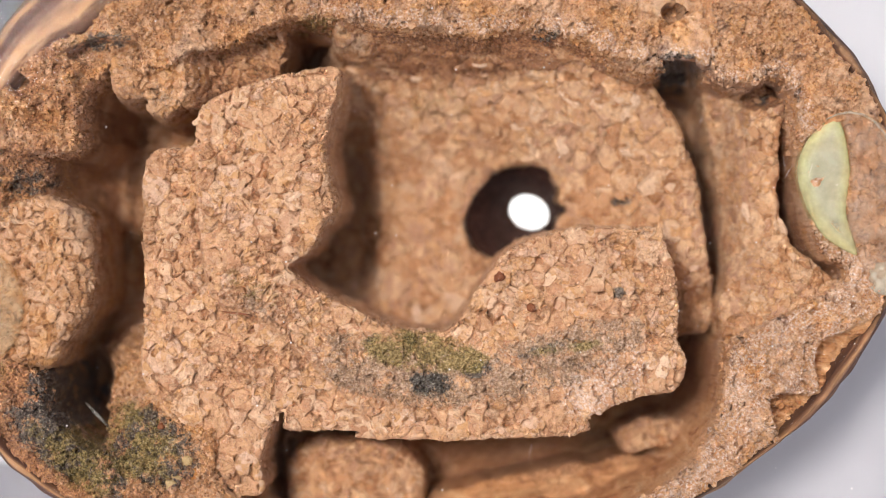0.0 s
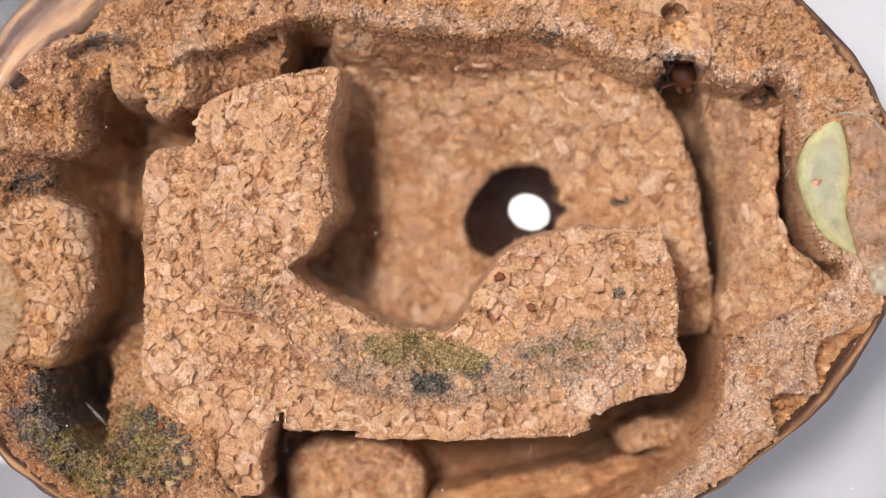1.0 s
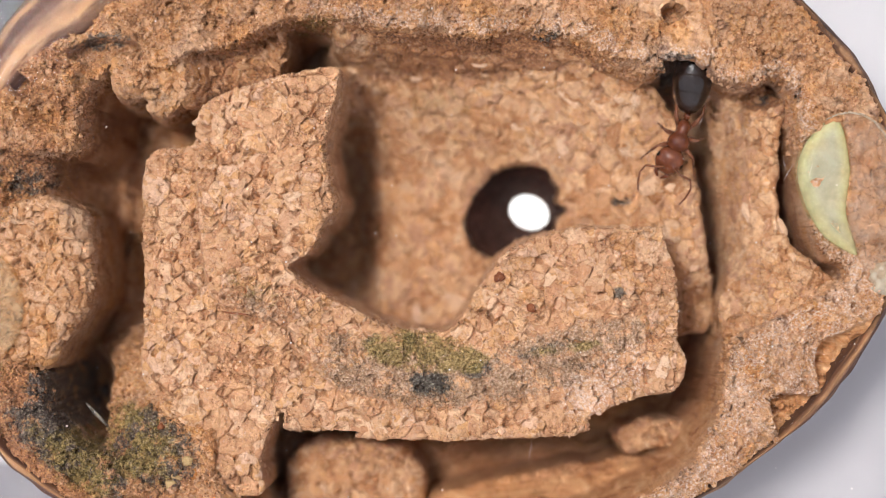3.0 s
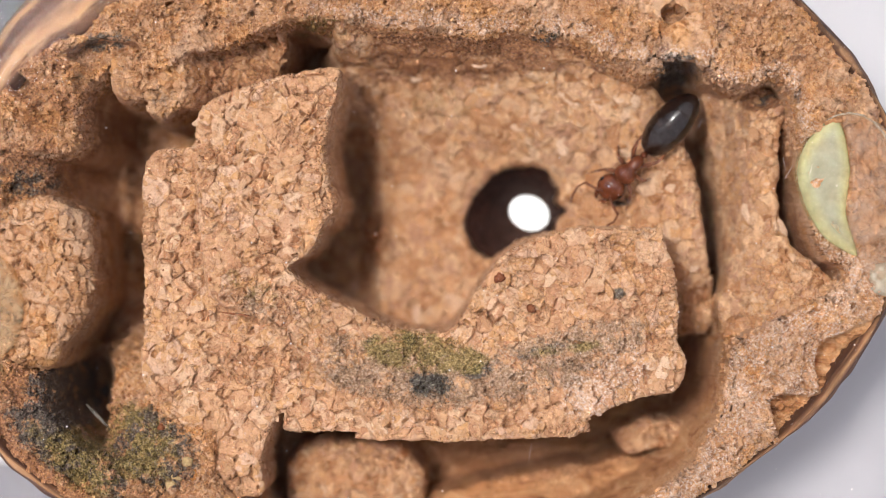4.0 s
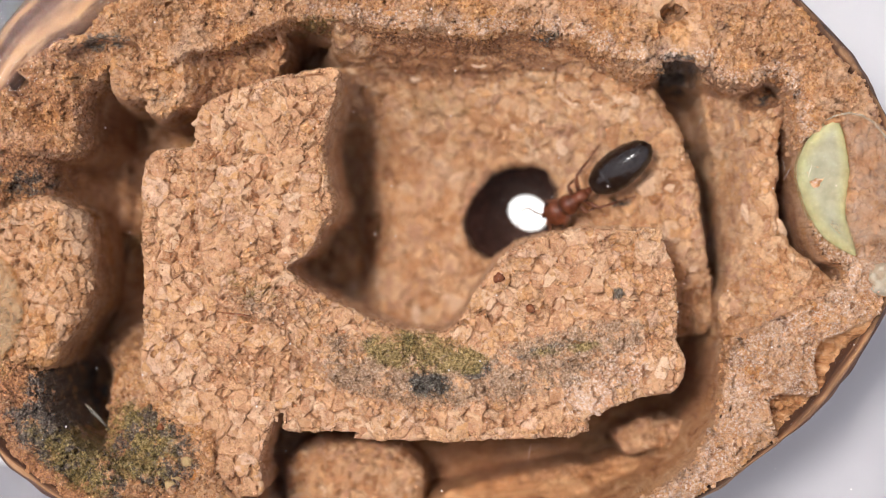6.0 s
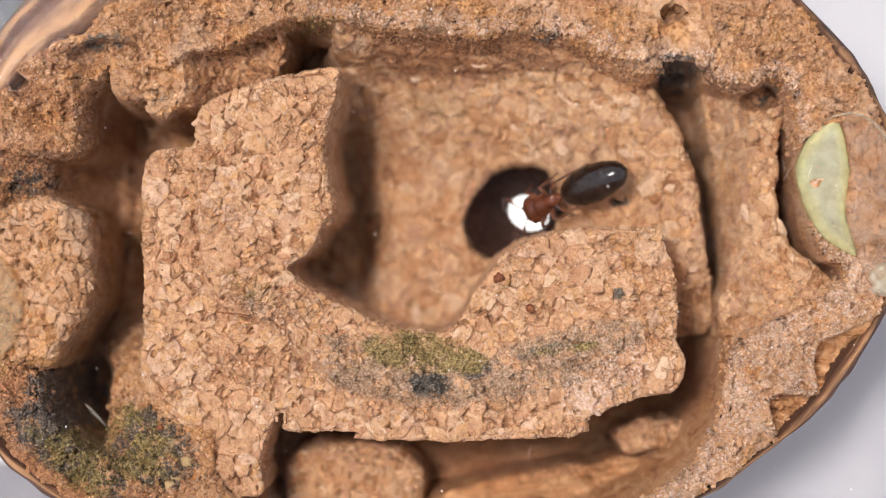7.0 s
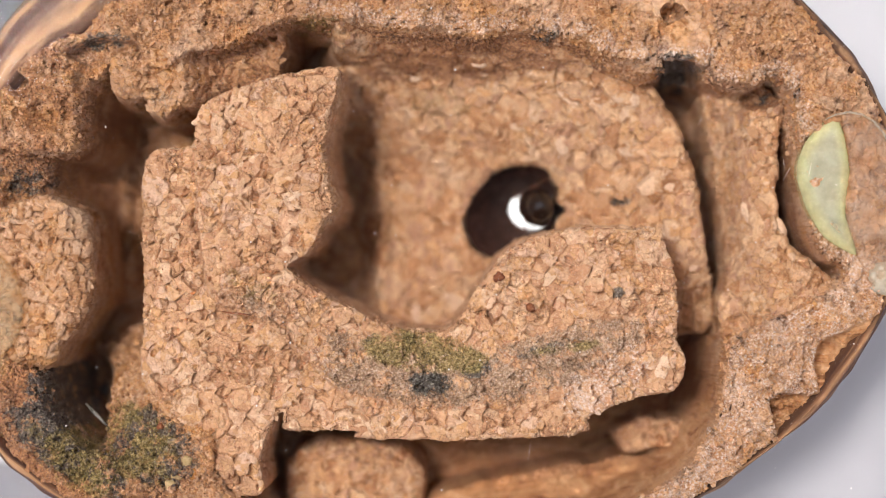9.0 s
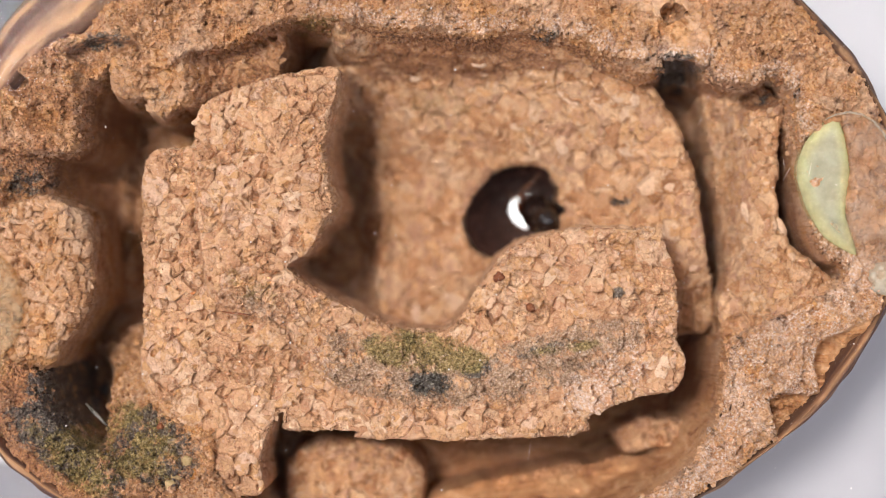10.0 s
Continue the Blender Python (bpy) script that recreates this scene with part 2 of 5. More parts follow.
PRESSED = cork_material("pressed_cork", [(0.36, 0.170, 0.080), (0.52, 0.280, 0.150), (0.60, 0.345, 0.185), (0.48, 0.245, 0.130), 
    (0.67, 0.44, 0.28), (0.56, 0.300, 0.132), (0.63, 0.40, 0.265)], flecks=0.4)
FLOOR_CORK = cork_material("floor_cork", [(0.26, 0.110, 0.045), (0.43, 0.207, 0.092), (0.53, 0.276, 0.132), (0.68, 0.43, 0.245), (0.46, 0.25, 0.15), 
    (0.60, 0.33, 0.15), (0.66, 0.44, 0.28)], flecks=0.5)
LINING = cork_material("crumbly_lining", [(0.31, 0.141, 0.062), (0.46, 0.230, 0.105), (0.54, 0.295, 0.150), (0.60, 0.365, 0.22), 
    (0.53, 0.280, 0.122)], drift=0.7)


def shell_material():
    """Woody skin: a pale inner band, dark streaks, a tan outside, all drawn out along the rim."""
    k = Nodes("nut_skin")
    along = k.node("ShaderNodeCombineXYZ", X=k.sums("MULTIPLY", k.mark("around"), 0.10), Y=k.mark("across"))
    g = k.node("ShaderNodeTexNoise", Vector=along.outputs[0], Scale=1.7, Detail=6, Roughness=0.6, Distortion=0.5).outputs["Fac"]
    slow = k.node("ShaderNodeTexNoise", Vector=along.outputs[0], Scale=0.8, Detail=4, Roughness=0.6, Distortion=0.8).outputs["Fac"]
    band = k.sums("ADD", k.mark("band"), k.sums("MULTIPLY", k.sums("SUBTRACT", slow, 0.5), 0.2))
    c = k.tones(band, [(0.12, (0.14, 0.062, 0.032)), (0.16, (0.34, 0.17, 0.085)), (0.19, (0.50, 0.285, 0.145)), (0.22, (0.42, 0.225, 0.11)), (0.25, (0.20, 0.10, 0.06)),
                       (0.30, (0.13, 0.066, 0.048)), (0.345, (0.25, 0.125, 0.065)), (0.41, (0.42, 0.22, 0.10))])
    c = k.mix(k.span(g, 0.53, 0.42, 0, 0.85), c, (0.085, 0.038, 0.025))
    c = k.mix(k.span(g, 0.57, 0.70, 0, 0.5), c, (0.58, 0.35, 0.19))
    c = k.mix(k.sums("MULTIPLY", k.mark("worn"), k.span(k.noise(2.2, 5, 0.65), 0.42, 0.58, 0.25, 0.9)), c, (0.05, 0.026, 0.02))
    return k.finish(Base_Color=c, Roughness=k.span(g, 0.3, 0.7, 0.6, 0.8), Specular_IOR_Level=0.25, Normal=k.bump(g, 0.12, 0.6))


SKIN = shell_material()


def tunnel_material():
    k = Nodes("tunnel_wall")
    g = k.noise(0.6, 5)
    # the hole's shade is put into the colour, far darker than the cork
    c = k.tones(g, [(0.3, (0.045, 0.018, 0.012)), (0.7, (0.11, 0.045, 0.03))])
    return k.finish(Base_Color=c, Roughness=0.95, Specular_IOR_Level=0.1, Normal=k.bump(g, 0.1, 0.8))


TUNNEL = tunnel_material()


def table_material():
    k = Nodes("table_top")
    c = k.tones(k.noise(40, 3), [(0.3, (0.57, 0.57, 0.58)), (0.7, (0.62, 0.62, 0.63))])
    c = k.mix(k.span(k.noise(0.35, 3, 0.6), 0.70, 0.76, 0, 0.8), c, (0.9, 0.9, 0.9))
    return k.finish(Base_Color=c, Roughness=0.45, Normal=k.bump(k.noise(1.5, 3), 0.02, 0.3))


TABLE = table_material()


def glow_material():
    k = Nodes("bright_opening")
    e = k.node("ShaderNodeEmission", Color=(1.0, 0.99, 0.97), Strength=2.4)
    k.t.links.new(e.outputs[0], k.out.inputs[0])
    return k.m


def resin_material(name, tint, clear, rough):
    """Clear cast resin: lets the light pass, with cloudy tint and a glossy face."""
    k = Nodes(name)
    c = k.tones(k.noise(0.6, 4), [(0.35, tint), (0.7, tuple(min(1, v * 1.06) for v in tint))])
    c = k.mix(k.span(k.noise(0.25, 4, 0.7), 0.68, 0.74, 0, 0.4), c, (0.30, 0.36, 0.26))
    c = k.mix(k.sums("MULTIPLY", k.mark("cloud"), 0.95), c, (tint[0] * 0.68, tint[1] * 0.70, tint[2] * 1.0))
    k.finish(Base_Color=c, Roughness=rough, IOR=1.45, Normal=k.bump(k.noise(0.8, 3), 0.05, 0.4))
    body = k.out.inputs[0].links[0].from_socket
    pass_on = k.node("ShaderNodeBsdfTransparent", Color=tuple(0.5 + 0.5 * v for v in tint))
    m = k.t.nodes.new("ShaderNodeMixShader")
    k.put(m.inputs[0], k.span(k.noise(0.9, 4), 0.35, 0.65, min(1.0, clear + 0.08), clear - 0.08))
    k.t.links.new(body, m.inputs[1])
    k.t.links.new(pass_on.outputs[0], m.inputs[2])
    k.t.links.new(m.outputs[0], k.out.inputs[0])
    return k.m


def chitin(name, dark, light, rough, coat=0.35):
    k = Nodes(name)
    c = k.tones(k.noise(0.35, 4), [(0.3, dark), (0.7, light)])
    return k.finish(Base_Color=c, Roughness=rough, Coat_Weight=coat, Coat_Roughness=0.08, Specular_IOR_Level=0.25,
                    Normal=k.bump(k.noise(0.09, 4, 0.6), 0.02, 0.5))


# ---- the table ----
def table():
    xs = np.linspace(-900, 900, 7)
    X, Y = np.meshgrid(xs, xs)
    P, F, _ = sheet(xs, xs, X * 0 - 13.6, np.ones(X.shape, bool))
    ob = new("table_top", mesh_from("table_top", P, F, TABLE))
    tagged(ob, "smooth pale grey table top under the nut", "table", kind="structure")


table()


def table_tones():
    """Added sheets on the table beside the nut; their greys stand in for uneven light."""
    k = Nodes("dark_tone")
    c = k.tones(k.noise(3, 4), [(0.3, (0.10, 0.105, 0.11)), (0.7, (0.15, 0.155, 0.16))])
    k.finish(Base_Color=c, Roughness=0.8)
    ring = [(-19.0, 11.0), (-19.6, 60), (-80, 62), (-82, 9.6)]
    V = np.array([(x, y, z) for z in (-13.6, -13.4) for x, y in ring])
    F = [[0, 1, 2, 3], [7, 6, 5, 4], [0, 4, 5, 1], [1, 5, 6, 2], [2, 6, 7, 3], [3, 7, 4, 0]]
    tagged(new("tone_sheet", mesh_from("tone_sheet", V, F, k.m, smooth=False)), "added dark grey sheet that dims the pale table", "paper")
    # mid grey copy, added to dim the table at lower left
    k = Nodes("grey_tone")
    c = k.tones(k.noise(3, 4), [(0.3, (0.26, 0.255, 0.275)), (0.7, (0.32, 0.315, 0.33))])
    k.finish(Base_Color=c, Roughness=0.8)
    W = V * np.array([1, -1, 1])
    tagged(new("tone_sheet", mesh_from("tone_sheet", W, [f[::-1] for f in F], k.m, smooth=False)), "added mid grey sheet that dims the pale table", "paper")
    # light grey one, added to set the table's brightness at lower right
    k = Nodes("light_grey_tone")
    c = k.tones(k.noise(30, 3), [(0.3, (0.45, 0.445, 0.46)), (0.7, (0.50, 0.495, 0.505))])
    k.finish(Base_Color=c, Roughness=0.8)
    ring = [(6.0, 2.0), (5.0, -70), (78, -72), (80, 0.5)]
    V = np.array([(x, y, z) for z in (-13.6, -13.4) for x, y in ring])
    tagged(new("tone_sheet", mesh_from("tone_sheet", V, [f[::-1] for f in F], k.m, smooth=False)), "added light grey sheet that dims the pale table", "paper")


table_tones()

# ---- loose granules that stand out of the pressed cork ----
def granule_material(name, tones):
    k = Nodes(name)
    r = k.node("ShaderNodeObjectInfo").outputs["Random"]
    c = k.tones(r, [(i / (len(tones) - 1), t) for i, t in enumerate(tones)])
    c = k.mix(k.span(k.noise(0.14, 5, 0.7), 0.5, 0.7, 0, 0.6), c, (0.22, 0.10, 0.05))
    c = k.mix(k.span(k.noise(0.3, 4, 0.65), 0.56, 0.75, 0, 0.5), c, (0.62, 0.42, 0.28))
    return k.finish(Base_Color=c, Roughness=0.85, Normal=k.bump(k.noise(0.11, 5, 0.75), 0.06, 0.9), Specular_IOR_Level=0.3)


GRANULE = granule_material("cork_granule", [(0.54, 0.29, 0.15), (0.58, 0.33, 0.17), (0.62, 0.36, 0.19), (0.56, 0.30, 0.15), (0.68, 0.44, 0.27), 
    (0.54, 0.28, 0.13)])
FLAKE = granule_material("pale_flake", [(0.65, 0.43, 0.27), (0.72, 0.50, 0.34)])


def granule_shape(seed, material, corners=15, slim=1.0, thick=0.6):
    rnd = random.Random(seed)
    bm = bmesh.new()
    for _ in range(corners):
        v = Vector((rnd.gauss(0, 1), rnd.gauss(0, 1), rnd.gauss(0, 1))).normalized()
        bm.verts.new((v.x * rnd.uniform(0.85, 1.05), v.y * rnd.uniform(0.6, 0.75) * slim, max(-0.3, min(0.36 * thick / 0.6, v.z * thick))))
    bmesh.ops.convex_hull(bm, input=bm.verts)
    bmesh.ops.delete(bm, geom=[v for v in bm.verts if not v.link_faces], context="VERTS")
    bm.verts.index_update()
    me = mesh_from("granule", np.array([tuple(v.co) for v in bm.verts]), [[v.index for v in f.verts] for f in bm.faces], material, smooth=False)
    bm.free()
    return me


GRANULES = [granule_shape(s, GRANULE, 13, (1.0, 0.7, 0.85, 0.55)[s % 4], 0.5) for s in range(16)]
FLAKES = [granule_shape(s + 30, FLAKE, 18, (1.0, 0.6, 0.85, 0.5, 0.75)[s % 5], 0.34) for s in range(10)]


def set_granules(ob, P, F, count, size, seed, flakes=(), upright=0.55, clear_of=None, low=-99.0, sunk=0.10):
    """Sets granules half sunk into the face of a piece; flakes are large pale ones at known places."""
    rnd = np.random.RandomState(seed)
    n = normals(P, F)
    seen = np.nonzero((n[:, 2] > upright) & (P[:, 2] > low) & (np.abs(P[:, 0]) < 20.5) & (np.abs(P[:, 1]) < 11.8))[0]
    if clear_of is not None:
        seen = seen[clear_of[seen] < 0.25]
    picks = [(P[i], n[i], size * (0.55 + 0.75 * rnd.rand() ** 2), rnd.rand() * 360, GRANULES[rnd.randint(len(GRANULES))], "granule") for i in rnd.choice(seen, count, False)]
    for (x, y), r, turn in flakes:
        i = seen[np.argmin((P[seen, 0] - x) ** 2 + (P[seen, 1] - y) ** 2)]
        picks.append((P[i] - np.array([0, 0, 0.06 * r]), n[i] * 0.4 + np.array([0, 0, 0.6]), r, turn, FLAKES[rnd.randint(len(FLAKES))], "flake"))
    for p, up, r, turn, me, name in picks:
        q = Vector(up).to_track_quat("Z", "Y").to_matrix().to_4x4()
        g = new(name, me)
        g.parent = ob
        g.matrix_parent_inverse = Matrix.Translation(-ob.location)
        g.matrix_basis = Matrix.Translation(Vector((p - sunk * r * np.array(up)) * MM)) @ q @ pose(0, 0, 0, 0, 0, turn) @ Matrix.Scale(r, 4)


def crumb_cover(name, P, F, pick, count, size, seed, material, parent, marks, lean=0.3):
    """Countless small crumbs on a face, in one mesh."""
    rnd = np.random.RandomState(seed)
    n = normals(P, F)
    ids = rnd.choice(np.nonzero(pick & (n[:, 2] > lean))[0], count, False)
    g = (1 + 5 ** 0.5) / 2
    shape = np.array([(-1, g, 0), (1, g, 0), (-1, -g, 0), (1, -g, 0), (0, -1, g), (0, 1, g), (0, -1, -g), (0, 1, -g), (g, 0, -1), (g, 0, 1), 
    (-g, 0, -1), (-g, 0, 1)]) / 1.9
    faces = np.array([(0, 11, 5), (0, 5, 1), (0, 1, 7), (0, 7, 10), (0, 10, 11), (1, 5, 9), (5, 11, 4), (11, 10, 2), (10, 7, 6), (7, 1, 8),
                      (3, 9, 4), (3, 4, 2), (3, 2, 6), (3, 6, 8), (3, 8, 9), (4, 9, 5), (2, 4, 11), (6, 2, 10), (8, 6, 7), (9, 8, 1)])
    V, G = [], []
    for a, i in enumerate(ids):
        r, t = size * (0.5 + rnd.rand() ** 2), rnd.rand() * 6.28
        c, s = math.cos(t), math.sin(t)
        W = shape * (r * rnd.uniform(0.5, 1.2, (1, 3))) + rnd.normal(0, r * 0.24, shape.shape)
        W = np.column_stack([W[:, 0] * c - W[:, 1] * s, W[:, 0] * s + W[:, 1] * c, W[:, 2]])
        V.append(W + P[i] + n[i] * r * 0.1)
        G.append(np.full(12, rnd.rand()))
    V = np.concatenate(V)
    F2 = (faces[None] + 12 * np.arange(count)[:, None, None]).reshape(-1, 3)
    taken = {key: np.repeat(v[ids], 12) for key, v in marks.items()}
    taken["grain"] = np.concatenate(G)
    ob = part(name, mesh_from(name, V, F2, material, taken, smooth=False), parent)
    return tagged(ob, kind="stuff")


# ---- the half nut: woody skin outside, crumbly lining, chambers inside ----
OUTLINE = curve_loop([(-19.18, 11.52), (-17.35, 13.48), (-12.65, 16.23), (-3.50, 18.45), (5.64, 17.93), (12.70, 14.79), (16.49, 11.52), 
    (17.79, 10.09), (18.84, 8.78), (19.75, 7.47), (20.75, 5.51), (21.27, 2.90), (21.17, 0.03), (20.59, -2.33), (19.75, -3.95), (18.66, -5.59), 
    (17.32, -7.34), (15.70, -8.81), (13.74, -10.22), (11.71, -11.52), (5.64, -14.21), (-2.19, -15.39), (-10.03, -14.74), (-15.00, -12.91), 
    (-17.66, -11.52), (-19.05, -10.56), (-20.49, -9.30), (-21.92, -7.03), (-22.71, -3.63), (-22.79, 0.03), (-22.18, 4.21), (-21.40, 7.60), 
    (-20.49, 9.90)], 6)
OUTLINE = np.roll(OUTLINE, -int(np.argmin(OUTLINE[:, 1])), 0)
MIDDLE = np.array([-0.6, 1.2])


def inset(loop, most=0.030):
    v = loop - MIDDLE
    a = np.arctan2(v[:, 1], v[:, 0])
    f = 1 - most - 0.14 * np.clip(np.cos(a - radians(145)), 0, 1) ** 24
    return MIDDLE + v * f[:, None]


RIM = inset(OUTLINE)
CAVITY = curve_loop([(-15.10, 8.60), (-15.55, 7.90), (-16.35, 7.10), (-16.56, 5.90), (-16.62, 4.72), (-17.58, 4.41), (-18.98, 4.41), (-20.64, 4.20), (-20.89, 0.54), 
    (-20.89, -4.06), (-18.32, -5.79), (-18.01, -7.37), (-16.17, -9.23), (-13.62, -9.54), (-11.58, -9.16), (-8.52, -12.22), (-5.71, -13.37), 
    (-0.61, -13.37), (5.51, -12.47), (8.32, -11.51), (10.23, -10.56), (12.02, -8.70), (13.06, -5.33), (13.67, -4.06), (17.50, -2.02), 
    (18.27, -0.99), (17.04, 0.03), (16.58, 2.83), (15.51, 7.63), (13.16, 7.37), (11.38, 8.49), (9.34, 8.29), (4.49, 9.97), (1.68, 9.67), 
    (-0.61, 10.05), (-2.65, 10.05), (-4.18, 10.43), (-6.99, 10.33), (-8.60, 9.80), (-10.00, 9.30), (-11.40, 9.05), (-12.60, 8.20), 
    (-14.20, 8.10)], 3)
SUNKEN = curve_loop([(-17.15, 8.85), (-16.60, 9.25), (-15.90, 9.50), (-15.10, 9.62), (-13.95, 9.45), (-13.70, 9.00), (-14.60, 8.60), (-15.00, 7.90), 
    (-15.60, 7.30), (-16.40, 7.10), (-16.75, 7.70), (-16.30, 8.30)], 3)


HOLE = curve_loop([(2.60, 3.74), (3.96, 4.04), (4.99, 3.82), (5.58, 3.06), (5.53, 2.33), (5.88, 1.87), (5.47, 1.44), (5.15, 0.79), (4.23, 0.03), 
    (2.87, -0.41), (1.73, -0.14), (1.19, 0.79), (1.08, 1.60), (1.46, 2.52), (1.95, 3.22)], 4)
FLOOR_EDGE = curve_loop([(-7.00, 11.08), (-4.26, 11.08), (-0.62, 10.74), (3.02, 10.56), (5.88, 10.17), (7.96, 9.26), (9.52, 8.30), (10.25, 7.18), 
    (10.95, 6.14), (11.55, 4.58), (11.94, 2.89), (12.12, 1.33), (12.43, -0.23), (12.95, -2.05), (12.85, -3.74), (11.21, -4.19), (8.74, -5.18), 
    (5.62, -7.78), (-2.18, -8.56), (-7.39, -7.78), (-9.99, -4.13), (-9.99, 3.67), (-8.95, 8.35)], 4)


def floor_height(X, Y):
    """Height of the cork floor: low beside the partition, rising towards the rim."""
    u = np.clip((11.4 - X) / 13.4, 0, 1.6)
    z = -3.7 - 5.5 * u ** 0.9
    up = (0.45 * np.clip((Y - 3.6) / 5.2, 0, 1) + 0.55 * ramp(Y, 7.9, 10.6)) * ramp(X, -6.3, -4.7) * (1 - ramp(X, 8.8, 10.6))
    z = z - 2.0 * ramp(-X, 3.0, 4.3) * (1 - ramp(Y, 5.5, 7.5))
    return z * (1 - up) - 0.9 * up - 0.4 * ramp(-Y, 0, 6) - 1.9 * ramp(-Y, 0, 3) * ramp(X, 8, 11)


WOOD_LEDGE = curve_loop([(-1.11, -12.56), (0.42, -11.42), (3.07, -10.79), (5.72, -10.31), (8.37, -9.91), (10.49, -9.57), (12.22, -8.59), 
    (12.67, -7.26), (13.01, -5.54), (13.67, -4.21), (15.27, -5.27), (14.20, -8.45), (11.02, -11.63), (5.72, -14.42), (-0.64, -15.08)], 4)
NOTCHES = [[(14.90, -6.66), (15.84, -6.61), (16.89, -6.53), (17.76, -6.35), (18.27, -7.12), (16.22, -9.16), (15.33, -8.52), (14.95, -7.76)],
           [(17.04, -4.11), (18.01, -3.80), (19.08, -3.16), (20.05, -3.04), (19.80, -5.08), (17.76, -6.61), (16.94, -6.35), (16.84, -5.08)]]


def lining():
    xs = np.concatenate([np.arange(-25, -20.6, 0.35), np.arange(-20.6, 20.6, 0.05), np.arange(20.6, 25, 0.35)])
    ys = np.concatenate([np.arange(-17, -11.8, 0.35), np.arange(-11.8, 11.8, 0.05), np.arange(11.8, 19, 0.35)])
    X, Y = np.meshgrid(xs, ys)
    flat = np.stack([X.ravel(), Y.ravel(), 0 * X.ravel()], 1)
    rag = fractal(flat, 1.2, 4, 7).reshape(X.shape)
    d = reach(CAVITY, X, Y) + 0.13 * rag
    out = reach(RIM, X, Y) + 0.06 * rag
    wide = 1.0 + 0.55 * ramp(-X, 14.2, 15.6) * ramp(Y, 3.0, 5.0) + 2.0 * ramp(Y, 5, 8) * ramp(X, -6.5, -4.6) * (1 - ramp(X, 9, 10.5)) + 0.3 * ramp(-Y, 4, 8) * ramp(X, -7, -1) * ramp(-X, -13.5, -9)
    swell = fractal(flat, 3.0, 4, 17).reshape(X.shape)
    t = np.clip(-d / wide, 0, 1)
    Z = -11.0 * (1 - (1 - t) ** 1.5)
    # a shallow stained shelf between the rim and the chunk
    shelf = -1.7 + 0.35 * swell - 8.5 * ramp(X, -18.9, -15.8)
    Z = np.where((d < 0) & (X < -15.5) & (Y > 0.8) & (Y < 4.8), np.maximum(Z, shelf), Z)
    Z += 0.7 * fractal(flat, 1.6, 4, 47).reshape(X.shape) * ramp(-d, 0.15, 0.9) * ramp(-X, 11, 13)
    # rim: slightly domed, with dents, falling to the skin
    Z += np.where(d < 0, (0.4 * swell + 0.35 * fractal(np.stack([flat[:, 0] * 0.25, flat[:, 1] - 0.4 * flat[:, 0], flat[:, 2]], 1), 0.9, 4, 37).reshape(X.shape)) * ramp(-Y, 6, 7.5) * ramp(X, -1.5, 0.5) * ramp(-d, 0, 0.6), 0)
    Z += np.where(d > 0, 0.42 * fractal(flat, 1.1, 4, 29).reshape(X.shape), 0)
    Z += np.where(d > 0, 0.22 * swell - 0.35 * ramp(-out, 0.5, 0), 0)
    mould_pile = -0.2 + 0.5 * swell - 3.7 * (np.hypot(X - (-11.20, -10.31)[0], Y - (-11.20, -10.31)[1]) / 5.4) ** 2.2
    mould_pile = mould_pile - 5.0 * ramp(-X, 15.4, 16.4) * ramp(Y, -9.5, -8.5)
    from_heap = np.hypot(X + 13.2, (Y + 6.8) * 0.95)
    heap = -4.3 + 0.7 * swell + 0.5 * rag - 0.6 * np.maximum(from_heap - 0.8, 0) - 4.0 * ramp(from_heap, 2.0, 4.6) - 4.5 * blob(X, Y, (-17.3, -7.4), 2.4, 2.8, 15)
    mould_pile = np.maximum(mould_pile, heap)
    held = ramp(-Y, 2.5, 3.6) * ramp(-X, 9.5, 10.5)
    Z = np.where(held > 0.02, np.maximum(Z, mould_pile * held - 11.0 * (1 - held)), Z)
    # the shell's inner wooden ledge
    led = reach(WOOD_LEDGE, X, Y) + 0.12 * rag
    rise = -7.4 + 1.25 * np.clip(-led, 0, 5) + 0.35 * swell + 0.3 * fractal(np.stack([flat[:, 0] * 0.25, flat[:, 1] - 0.4 * flat[:, 0], flat[:, 2]], 1), 0.8, 4, 57).reshape(X.shape)
    Z = np.where((led < 0.25) & (d < 0), np.maximum(Z, np.minimum(rise, -0.25) - 6.0 * ramp(led, -0.25, 0.25)), Z)
    # the sunken stained patch beside the lump
    sink = reach(SUNKEN, X, Y) + 0.10 * rag
    Z -= np.where(d > -0.3, (1.5 + 0.35 * swell - 0.5 * ramp(-Y, -9.0, -8.0)) * ramp(-sink, -0.05, 0.18), 0)
    # the way out under the crust, and small pits
    way = reach(curve_loop([(9.91, 15.89), (9.78, 11.47), (9.99, 9.13), (10.30, 7.05), (11.21, 5.88), (12.25, 6.27), (12.12, 7.83), (11.86, 9.39), 
    (11.86, 11.47), (11.86, 15.89)], 4), X, Y)
    Z = np.where(way < 0.15, np.minimum(Z, -6.8 * ramp(-way, -0.15, 0.3)), Z)
    for c, r, deep in (((-18.21, 6.02), 0.9, 0.9), ((10.36, 10.74), 0.45, 0.8), ((-19.20, 7.40), 0.55, 1.6), ((-19.40, 2.30), 1.0, 1.0), 
    ((15.08, 7.04), 0.8, 2.4), ((15.71, -7.12), 0.9, 0.7), ((17.63, -5.08), 1.0, 0.5), ((15.59, 4.23), 0.5, 0.8)):
        Z -= deep * ramp(blob(X, Y, c, r), 0, 0.7)
    bitten = [reach(curve_loop(n, 3), X, Y) + 0.1 * rag for n in NOTCHES]
